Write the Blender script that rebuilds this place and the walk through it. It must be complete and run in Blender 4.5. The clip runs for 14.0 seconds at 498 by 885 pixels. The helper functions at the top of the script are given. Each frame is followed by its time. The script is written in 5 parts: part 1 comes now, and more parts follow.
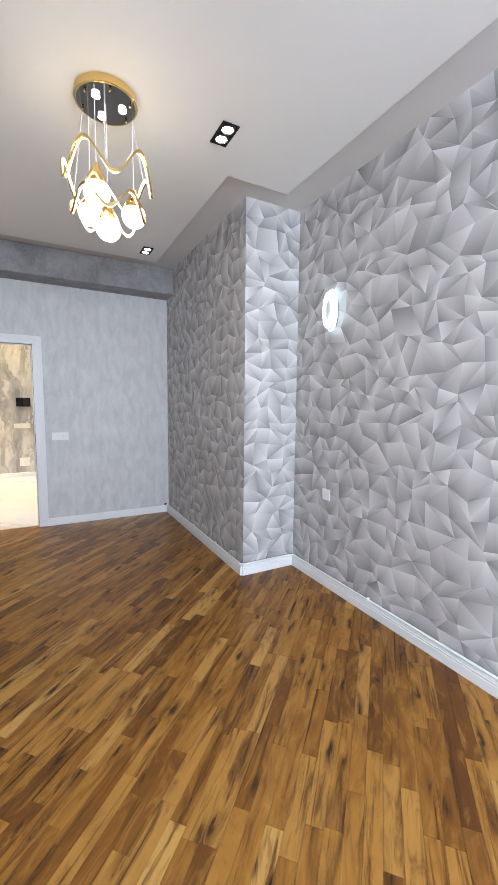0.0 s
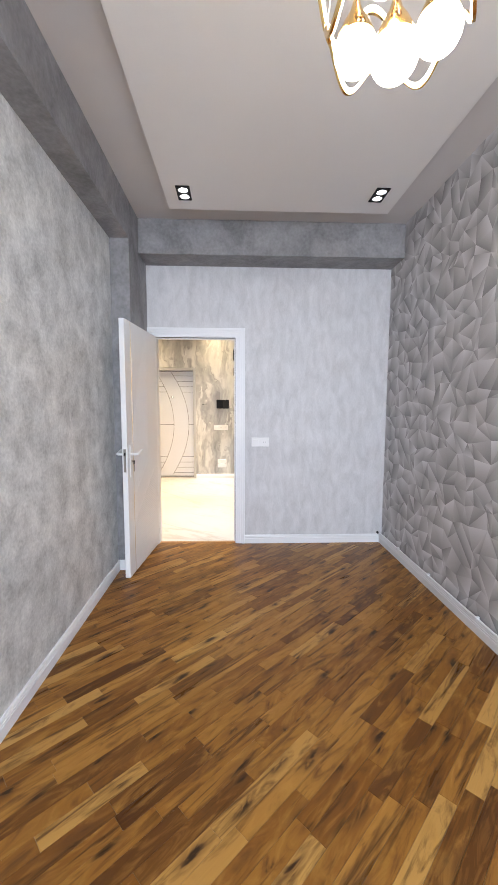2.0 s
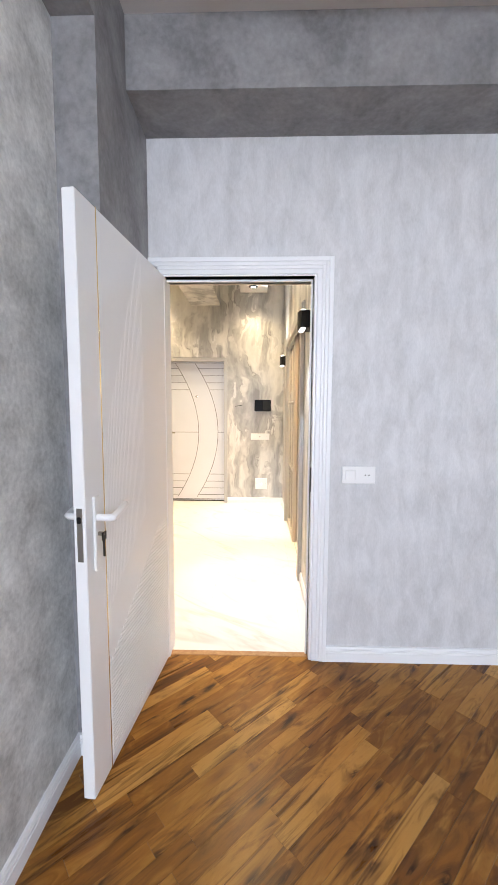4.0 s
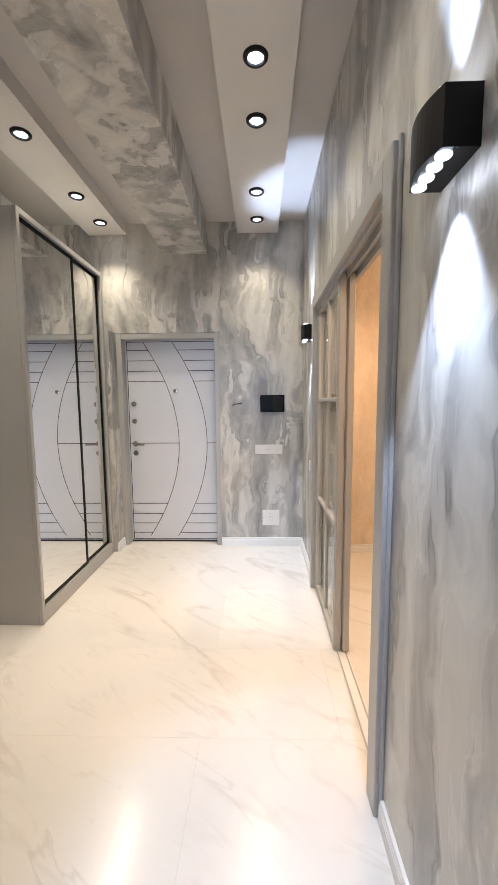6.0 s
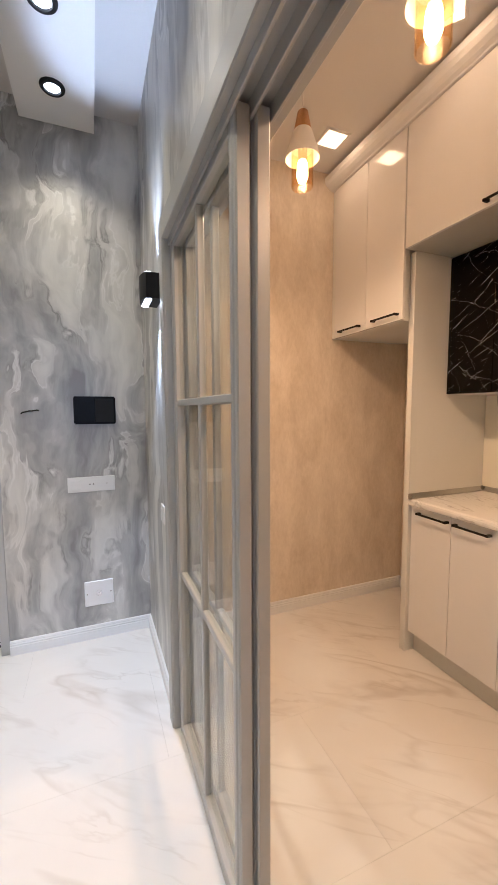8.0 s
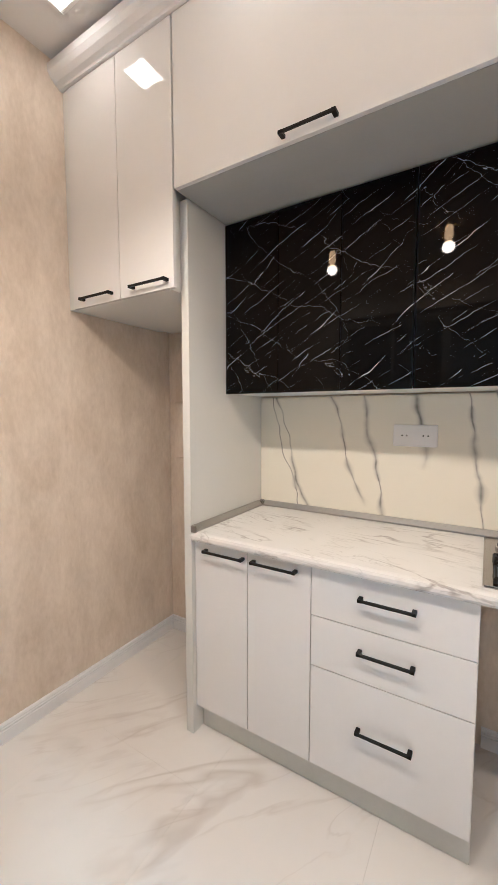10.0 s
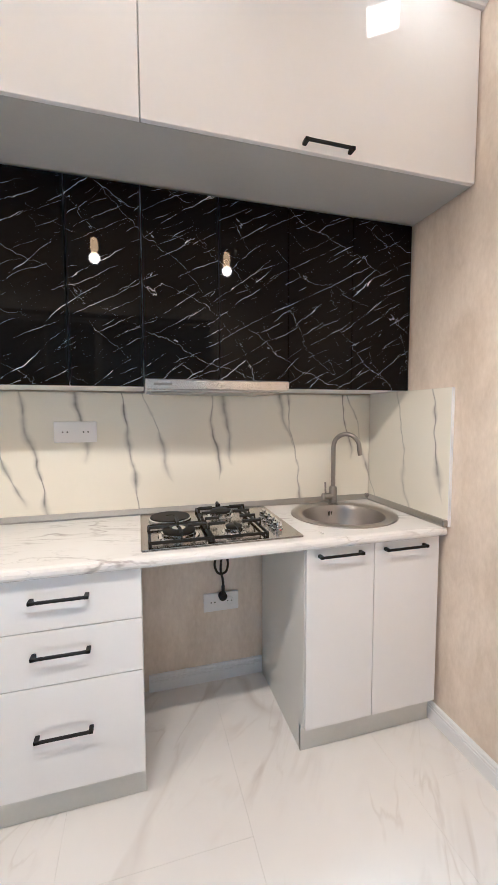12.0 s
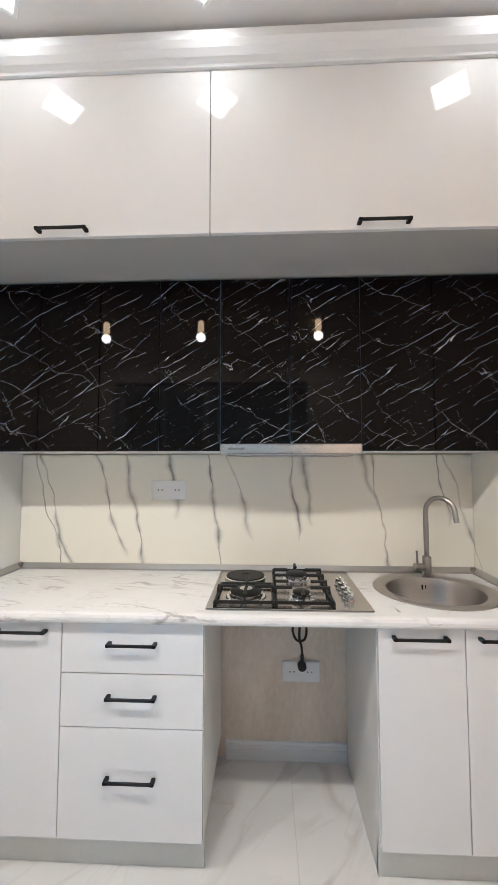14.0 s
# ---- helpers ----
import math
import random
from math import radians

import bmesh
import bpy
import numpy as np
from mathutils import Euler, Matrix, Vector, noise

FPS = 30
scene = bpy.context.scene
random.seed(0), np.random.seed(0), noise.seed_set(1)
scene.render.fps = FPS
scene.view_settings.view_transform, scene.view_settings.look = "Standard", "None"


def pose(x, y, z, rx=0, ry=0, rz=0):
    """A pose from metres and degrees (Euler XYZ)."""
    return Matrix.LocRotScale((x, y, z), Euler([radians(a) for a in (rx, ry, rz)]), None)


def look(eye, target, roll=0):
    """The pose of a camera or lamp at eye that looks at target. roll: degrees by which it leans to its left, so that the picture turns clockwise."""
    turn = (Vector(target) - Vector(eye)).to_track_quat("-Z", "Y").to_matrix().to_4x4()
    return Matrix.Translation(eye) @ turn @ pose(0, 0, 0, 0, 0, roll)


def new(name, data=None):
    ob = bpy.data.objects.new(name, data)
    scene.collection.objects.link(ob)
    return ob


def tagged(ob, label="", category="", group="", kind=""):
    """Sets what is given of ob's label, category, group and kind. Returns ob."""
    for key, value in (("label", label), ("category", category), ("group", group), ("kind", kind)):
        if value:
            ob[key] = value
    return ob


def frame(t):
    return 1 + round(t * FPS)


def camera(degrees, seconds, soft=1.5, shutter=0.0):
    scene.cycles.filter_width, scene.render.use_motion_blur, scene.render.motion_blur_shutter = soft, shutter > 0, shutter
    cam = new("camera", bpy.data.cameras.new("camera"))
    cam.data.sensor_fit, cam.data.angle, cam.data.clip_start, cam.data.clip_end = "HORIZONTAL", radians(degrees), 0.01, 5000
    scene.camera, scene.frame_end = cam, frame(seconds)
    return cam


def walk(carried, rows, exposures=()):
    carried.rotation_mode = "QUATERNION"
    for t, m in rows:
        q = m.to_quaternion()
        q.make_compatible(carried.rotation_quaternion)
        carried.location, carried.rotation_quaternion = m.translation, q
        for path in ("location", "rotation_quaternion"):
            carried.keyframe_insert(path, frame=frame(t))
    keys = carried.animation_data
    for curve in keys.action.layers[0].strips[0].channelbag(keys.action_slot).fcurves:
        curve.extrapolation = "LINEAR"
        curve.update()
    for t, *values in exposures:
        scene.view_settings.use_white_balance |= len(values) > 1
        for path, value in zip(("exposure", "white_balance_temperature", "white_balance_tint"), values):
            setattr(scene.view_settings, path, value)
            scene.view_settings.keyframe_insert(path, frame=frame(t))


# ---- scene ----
cam = camera(65.6, 14.0)
EXPOSURE = [
    (0.0, -0.42, 6250, 10), (2.0, -0.12, 6350, 13), (4.2, 0.02, 6300, 13), (6.3, -0.92, 5150, 14), (7.4, -1.02, 5100, 17), (8.2, -1.1, 4900, 13), (10.3, -0.55, 3660, 4), (12.0, -0.38, 3600, 4), (14.0, -0.5, 3480, 2)]
PATH = [
    (0, (-0.026, -4.875, 1.41), (0.915, -3.121, 1.212), 0.6),
    (0.5, (-0.058, -4.763, 1.401), (0.541, -2.865, 1.205), 0.5),
    (1, (-0.11, -4.526, 1.399), (0.231, -2.565, 1.205), 0.5),
    (1.5, (-0.093, -4.182, 1.385), (0.082, -2.199, 1.195), 0.4),
    (2, (-0.104, -3.792, 1.39), (-0.028, -1.802, 1.196), 0.2),
    (2.5, (-0.181, -3.353, 1.383), (-0.164, -1.362, 1.193), 0.1),
    (3, (-0.231, -2.904, 1.382), (-0.246, -0.913, 1.196), 0.1),
    (3.5, (-0.332, -2.458, 1.364), (-0.368, -0.467, 1.182), 0.2),
    (4, (-0.368, -2.008, 1.373), (-0.42, -0.017, 1.193), 0.2),
    (4.2, (-0.383, -1.827, 1.376), (-0.437, 0.164, 1.201), 0.1),
    (6.3, (-0.44, 0.006, 1.427), (-0.492, 1.994, 1.212), -0.6),
    (6.5, (-0.437, 0.16, 1.414), (-0.47, 2.149, 1.21), -0.6),
    (7, (-0.449, 0.497, 1.408), (-0.314, 2.482, 1.205), -0.5),
    (7.5, (-0.432, 0.77, 1.423), (-0.002, 2.713, 1.227), -0.2),
    (7.8, (-0.378, 0.919, 1.395), (0.245, 2.812, 1.224), 0.0),
    (8, (-0.337, 0.997, 1.403), (0.411, 2.844, 1.231), -0.3),
    (8.2, (-0.283, 1.08, 1.404), (0.58, 2.876, 1.233), -0.2),
    (10.3, (0.08, 1.64, 1.394), (1.896, 2.463, 1.238), -0.2),
    (10.5, (0.076, 1.656, 1.387), (1.962, 2.302, 1.23), -0.3),
    (11, (0.04, 1.653, 1.376), (2.027, 1.814, 1.22), -0.3),
    (11.5, (0.009, 1.618, 1.368), (1.984, 1.344, 1.216), -0.3),
    (12, (-0.017, 1.587, 1.374), (1.902, 1.043, 1.228), -0.2),
    (12.5, (-0.034, 1.545, 1.394), (1.857, 0.9, 1.302), -0.2),
    (13, (-0.04, 1.447, 1.417), (1.877, 0.875, 1.425), -0.2),
    (13.5, (-0.056, 1.401, 1.421), (1.918, 1.089, 1.51), -0.2),
    (14, (-0.089, 1.371, 1.421), (1.906, 1.458, 1.54), 0.0),
]
walk(cam, [(t, look(eye, target, roll)) for t, eye, target, roll in PATH], EXPOSURE)

# ---- world and daylight ----
world = bpy.data.worlds.new("world")
scene.world = world
world.use_nodes = True
sky = world.node_tree.nodes.new("ShaderNodeTexSky")
sky.sky_type, sky.sun_disc, sky.sun_elevation, sky.sun_rotation = "NISHITA", False, radians(38), radians(20)
world.node_tree.links.new(sky.outputs[0], world.node_tree.nodes["Background"].inputs[0])
world.node_tree.nodes["Background"].inputs[1].default_value = 0.1


def lamp(name, kind, m, power, colour, **settings):
    data = bpy.data.lights.new(name, kind)
    data.energy, data.color = power, colour
    if kind == "AREA":
        data.shape, data.size, data.size_y = "RECTANGLE", settings["sx"], settings["sy"]
    else:
        data.shadow_soft_size = settings.get("soft", 0.03)
    if kind == "SPOT":
        data.spot_size, data.spot_blend = radians(settings["cone"]), settings.get("blend", 0.6)
    ob = new(name, data)
    ob.matrix_world = m
    return ob


COOL, NEUTRAL, COLD = (0.80, 0.89, 1.0), (1.0, 0.77, 0.45), (0.90, 0.95, 1.0)
lamp("window_light", "AREA", look((0.45, -7.28, 1.6), (0.3, 0, 0.6)), 310, COOL, sx=2.2, sy=1.7)
sun = lamp("sun", "SUN", look((0, 0, 10), (-3, -5, 0)), 2.0, (1, 0.95, 0.88))
sun.data.angle = radians(0.5)
HALL_SPOTS = [(-0.45, 1.0), (-0.45, 1.65), (-0.45, 2.04), (-0.455, 2.76), (-0.455, 3.19), (-1.79, 1.5), (-1.79, 2.1), (-1.79, 2.77), (-1.79, 3.2)]
for sx, sy in HALL_SPOTS:
    lamp("downlight_beam", "SPOT", look((sx, sy, 2.90), (sx, sy, 0)), 54 if sx > -1 else 78, NEUTRAL, cone=112, blend=1.0, soft=0.03)
for wy in (0.62, 2.84):
    lamp("wall_lamp_beam_up", "SPOT", look((-0.085, wy, 2.01), (-0.10, wy, 3)), 76, COLD, cone=56, blend=0.5, soft=0.03)
    lamp("wall_lamp_beam_down", "SPOT", look((-0.085, wy, 1.88), (-0.10, wy, 0)), 97, COLD, cone=66, blend=0.5, soft=0.03)
KITCHEN_LEDS = [(1.0, 3.0, 0), (1.0, 2.226, 40), (1.0, 1.57, 45), (1.0, 0.62, 35)]
for lx, ly, lr in KITCHEN_LEDS:
    lamp("ceiling_light_beam", "AREA", pose(lx, ly, 2.936, 0, 0, lr), 1.8, (1.0, 0.58, 0.26), sx=0.12, sy=0.12)
PENDANTS = [(0.52, 2.50), (0.52, 1.825), (0.52, 1.005)]
for px, py in PENDANTS:
    lamp("pendant_beam", "SPOT", look((px, py, 2.32), (px, py, 0)), 74, (1.0, 0.56, 0.24), cone=174, blend=0.9, soft=0.032)


# ---- materials ----
class Nodes:
    """A node tree to which nodes are added in short calls."""

    def __init__(self, name, rough=0.5, metal=0.0, spec=0.5):
        self.m = bpy.data.materials.new(name)
        self.m.use_nodes = True
        self.t = self.m.node_tree
        self.b = self.t.nodes["Principled BSDF"]
        self.b.inputs["Roughness"].default_value = rough
        self.b.inputs["Metallic"].default_value = metal
        self.b.inputs["Specular IOR Level"].default_value = spec

    def add(self, kind, *links, operation="", data_type="", blend_type=""):
        n = self.t.nodes.new("ShaderNode" + kind)
        if operation:
            n.operation = operation
        if data_type:
            n.data_type, n.blend_type = data_type, blend_type
        for socket, source in links:
            self.put(n.inputs[socket], source)
        return n

    def put(self, socket, source):
        if isinstance(source, bpy.types.NodeSocket):
            self.t.links.new(source, socket)
        else:
            socket.default_value = source

    def math(self, op, a, b=0.0, c=0.0):
        return self.add("Math", (0, a), (1, b), (2, c), operation=op).outputs[0]

    def coords(self, scale=(1, 1, 1), rot=(0, 0, 0), shift=None, fixed=False):
        v = self.add("NewGeometry").outputs["Position"] if fixed else self.add("TexCoord").outputs["Object"]
        if shift is not None:
            v = self.add("VectorMath", (0, v), (1, shift), operation="ADD").outputs[0]
        if any(rot):
            v = self.add("Mapping", ("Vector", v), ("Rotation", [radians(a) for a in rot])).outputs[0]
        return self.add("Mapping", ("Vector", v), ("Scale", scale)).outputs[0]

    def noise(self, v, scale=1.0, detail=4.0, rough=0.55, warp=0.0):
        return self.add("TexNoise", ("Vector", v), ("Scale", scale), ("Detail", detail), ("Roughness", rough), ("Distortion", warp)).outputs[0]

    def ramp(self, fac, *stops):
        n = self.add("ValToRGB", (0, fac))
        e = n.color_ramp.elements
        while len(e) < len(stops):
            e.new(0.5)
        for el, (p, c) in zip(e, stops):
            el.position = p
            el.color = (c, c, c, 1) if isinstance(c, (int, float)) else (*c, 1)
        return n.outputs[0]

    def mix(self, fac, a, b, mode="MIX"):
        a, b = [(*c, 1) if isinstance(c, tuple) else c for c in (a, b)]
        n = self.add("Mix", data_type="RGBA", blend_type=mode)
        for socket, v in ((n.inputs[0], fac), (n.inputs[6], a), (n.inputs[7], b)):
            self.put(socket, v)
        return n.outputs[2]

    def veins(self, v, scale, width, detail=4.0, warp=0.6):
        """Thin lines along the contours of a noise."""
        d = self.math("ABSOLUTE", self.math("SUBTRACT", self.noise(v, scale, detail, 0.5, warp), 0.5))
        return self.ramp(d, (0.0, 1.0), (width, 0.0))

    def bump(self, height, strength, distance=0.01):
        n = self.add("Bump", ("Strength", strength), ("Distance", distance), ("Height", height))
        self.put(self.b.inputs["Normal"], n.outputs[0])

    def colour(self, c):
        self.put(self.b.inputs["Base Color"], (*c, 1) if isinstance(c, tuple) else c)

    def rough(self, r):
        self.put(self.b.inputs["Roughness"], r)


def paint(name, c, rough=0.5, metal=0.0, vary=0.06, grain=60.0, bump=0.05, spec=0.5):
    """A painted or moulded surface with faint blotches and fine grain."""
    n = Nodes(name, rough, metal, spec)
    big = n.noise(n.coords(), 2.3, 3)
    fine = n.noise(n.coords(), grain, 3)
    dark = tuple(x * (1 - vary) for x in c)
    light = tuple(min(1, x * (1 + vary)) for x in c)
    n.colour(n.mix(n.ramp(n.math("MULTIPLY_ADD", fine, 0.3, n.math("MULTIPLY", big, 0.7)), (0.3, 0.0), (0.7, 1.0)), dark, light))
    n.rough(n.math("MULTIPLY_ADD", big, min(0.16, rough * 0.6), max(0.012, rough - min(0.08, rough * 0.3))))
    if bump:
        n.bump(fine, bump, 0.002)
    return n.m


def plaster(name, dark, light, stretch, scale, rough, bump=0.25, warp=0.4, spec=0.4):
    """Textured wallpaper: clouds at two scales with a fine relief."""
    n = Nodes(name, rough, 0, spec)
    v = n.coords(stretch)
    cloud = n.noise(v, scale, 6, 0.62, warp)
    fine = n.noise(v, scale * 9, 4, 0.6)
    patch = n.noise(n.coords(), 0.9, 2)
    f = n.math("ADD", n.math("MULTIPLY_ADD", fine, 0.28, n.math("MULTIPLY", cloud, 0.6)), n.math("MULTIPLY", patch, 0.12))
    n.colour(n.ramp(f, (0.36, dark), (0.5, tuple((a + b) / 2 for a, b in zip(dark, light))), (0.64, light)))
    n.rough(n.math("MULTIPLY_ADD", cloud, -0.2, rough + 0.1))
    n.bump(n.math("MULTIPLY_ADD", fine, 0.5, cloud), bump, 0.006)
    return n.m


def marble(name, base, veins, rough, layers, stretch=(1, 1, 1), rot=(0, 0, 0), cloud=None, fixed=False, spec=0.5):
    """Polished stone: layers of (scale, width, strength, mask scale)."""
    n = Nodes(name, rough, 0, spec)
    v = n.coords(stretch, rot, None, fixed)
    plain = n.coords((1, 1, 1), (0, 0, 0), None, fixed)
    c = base
    if cloud:
        c = n.mix(n.ramp(n.noise(plain, 1.4, 4, 0.6, 0.5), (0.35, 0.0), (0.75, 1.0)), base, cloud)
    for scale, width, strength, mask in layers:
        line = n.veins(v, scale, width)
        spots = n.ramp(n.noise(plain, mask, 3, 0.6), (0.45, 0.0), (0.62, 1.0))
        c = n.mix(n.math("MULTIPLY", n.math("MULTIPLY", line, spots), strength), c, veins)
    n.colour(c)
    n.rough(n.math("MULTIPLY_ADD", n.noise(plain, 3, 3), 0.08, rough - 0.04))
    return n.m


def metal(name, c, rough, brushed=(1, 1, 1), scale=90):
    n = Nodes(name, rough, 1.0)
    s = n.noise(n.coords(brushed), scale, 3, 0.7)
    n.colour(n.mix(s, tuple(x * 0.88 for x in c), c))
    n.rough(n.math("MULTIPLY_ADD", s, 0.14, rough - 0.05))
    return n.m


def glow(name, c, strength):
    n = Nodes(name, 0.4)
    n.colour((0.9, 0.9, 0.9))
    n.put(n.b.inputs["Emission Color"], (*c, 1))
    n.b.inputs["Emission Strength"].default_value = strength
    return n.m


def glass(name, tint=(0.95, 0.97, 0.96), rough=0.02):
    n = Nodes(name, rough)
    out = n.t.nodes["Material Output"]
    clear = n.add("BsdfTransparent", ("Color", (*tint, 1)))
    gloss = n.add("BsdfGlossy", ("Roughness", rough))
    facing = n.add("LayerWeight", ("Blend", 0.5)).outputs["Facing"]
    fres = n.math("MULTIPLY_ADD", n.math("POWER", facing, 5.0), 0.7, 0.04)
    n.t.links.new(n.add("MixShader", (0, fres), (1, clear.outputs[0]), (2, gloss.outputs[0])).outputs[0], out.inputs[0])
    return n.m


def parquet():
    """Lacquered strips: each its own tone, long grain, cloudy figure and clusters of dark knots."""
    n = Nodes("parquet", 0.30, 0, 0.25)
    tone = n.math("FRACT", n.math("ADD", n.math("MULTIPLY", n.add("ObjectInfo").outputs["Random"], 7.31), n.add("NewGeometry").outputs["Random Per Island"]))
    shift = n.math("MULTIPLY", tone, 57.0)
    along = n.coords((1.0, 13, 1), (0, 0, 0), shift)
    grain = n.noise(along, 2.0, 7, 0.62, 0.7)
    fine = n.noise(n.coords((3, 70, 1), (0, 0, 0), shift), 3.0, 4, 0.6)
    soft = n.noise(n.coords((2.2, 8, 1), (0, 0, 0), shift), 1.8, 5, 0.62, 1.6)
    base = n.ramp(tone, (0.0, (0.12, 0.044, 0.009)), (0.22, (0.23, 0.092, 0.015)), (0.55, (0.34, 0.150, 0.026)), (0.82, (0.43, 0.205, 0.041)), (1.0, (0.58, 0.325, 0.09)))
    c = n.mix(n.math("MULTIPLY", n.ramp(soft, (0.50, 0.0), (0.72, 1.0)), 0.55), base, (0.56, 0.29, 0.065))
    c = n.mix(n.math("MULTIPLY", n.ramp(soft, (0.28, 1.0), (0.47, 0.0)), 0.75), c, (0.105, 0.040, 0.013))
    c = n.mix(n.math("MULTIPLY", n.ramp(grain, (0.36, 1.0), (0.47, 0.0)), 0.8), c, (0.06, 0.022, 0.007))
    # knots: a dark heart with a softer stained halo drawn out along the grain
    spot = n.add("TexVoronoi", ("Vector", n.add("VectorMath", (0, n.coords((2.1, 7.5, 1), (0, 0, 0), shift)), (1, n.math("MULTIPLY", soft, 0.5)), operation="ADD").outputs[0]), ("Scale", 2.0)).outputs["Distance"]
    some = n.ramp(n.noise(n.coords((1.2, 2.5, 1), (0, 0, 0), shift), 2.4, 3), (0.40, 0.0), (0.52, 1.0))
    c = n.mix(n.math("MULTIPLY", n.math("MULTIPLY", n.ramp(spot, (0.08, 1.0), (0.45, 0.0)), some), 0.75), c, (0.09, 0.034, 0.012))
    c = n.mix(n.math("MULTIPLY", n.ramp(spot, (0.08, 1.0), (0.23, 0.0)), some), c, (0.022, 0.009, 0.004))
    n.colour(n.mix(n.math("MULTIPLY", fine, 0.25), c, (0.12, 0.048, 0.016)))
    n.rough(n.math("MULTIPLY_ADD", grain, 0.16, 0.22))
    n.bump(n.math("MULTIPLY_ADD", fine, 0.5, grain), 0.10, 0.002)
    return n.m


def faceted():
    """Printed facet wallpaper: every facet fades across from pale to darker grey."""
    n = Nodes("facet_wallpaper", 0.55, 0, 0.25)
    tone = n.add("NewGeometry").outputs["Random Per Island"]
    u = n.add("SeparateXYZ", (0, n.add("UVMap").outputs[0])).outputs[0]
    f = n.math("ADD", n.math("MULTIPLY", u, 0.74), n.math("MULTIPLY", tone, 0.24))
    fine = n.noise(n.coords(), 150, 3)
    f = n.math("MULTIPLY_ADD", fine, 0.10, n.math("SUBTRACT", f, 0.05))
    n.colour(n.ramp(f, (0.05, (0.22, 0.214, 0.217)), (0.40, (0.44, 0.432, 0.436)), (0.92, (0.75, 0.74, 0.755))))
    n.bump(fine, 0.08, 0.001)
    return n.m


# ceiling tone darkened below the panel's white: the border's shade is in the colour
M_CEIL_SHADED = paint("shaded_ceiling_paint", (0.60, 0.58, 0.57), 0.6, vary=0.03, grain=120)
M_PANEL = paint("ceiling_panel_paint", (0.74, 0.73, 0.72), 0.55, vary=0.02, grain=120)
M_WHITE = paint("white_lacquer", (0.80, 0.805, 0.81), 0.32, vary=0.02, bump=0.02)
M_TRIM = paint("white_trim", (0.80, 0.81, 0.83), 0.4, vary=0.03)
M_GREY_WALL = plaster("grey_stucco_wallpaper", (0.38, 0.388, 0.385), (0.82, 0.83, 0.82), (1, 1, 0.95), 6.5, 0.42, 0.6, 0.25)
M_SILK_WALL = plaster("pale_grey_streaked_wallpaper", (0.50, 0.50, 0.51), (0.68, 0.68, 0.695), (2.6, 2.6, 1.0), 5.0, 0.5, 0.14)
M_BEIGE_WALL = plaster("beige_damask_wallpaper", (0.62, 0.535, 0.425), (0.80, 0.715, 0.60), (2.2, 2.2, 0.9), 3.5, 0.45, 0.15)
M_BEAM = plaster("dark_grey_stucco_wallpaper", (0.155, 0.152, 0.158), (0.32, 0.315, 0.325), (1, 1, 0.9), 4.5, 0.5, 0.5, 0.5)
M_FACET = faceted()
M_PARQUET = parquet()
M_PARQUET_BED = paint("dark_joint", (0.05, 0.025, 0.012), 0.7)
M_TILE = marble("white_marble_tile", (0.80, 0.785, 0.76), (0.43, 0.38, 0.33), 0.19, [(1.1, 0.03, 0.42, 1.3), (2.6, 0.025, 0.26, 2.2)], (0.6, 2.2, 1), (0, 0, 38), (0.74, 0.72, 0.70), True)
M_GROUT = paint("tile_grout", (0.72, 0.70, 0.67), 0.8)
M_WORKTOP = marble("white_worktop_stone", (0.80, 0.79, 0.77), (0.27, 0.25, 0.235), 0.24, [(2.3, 0.030, 0.7, 3.2), (6.5, 0.022, 0.35, 6.0)], (4.0, 0.9, 3), (0, 0, 10), (0.72, 0.71, 0.69))


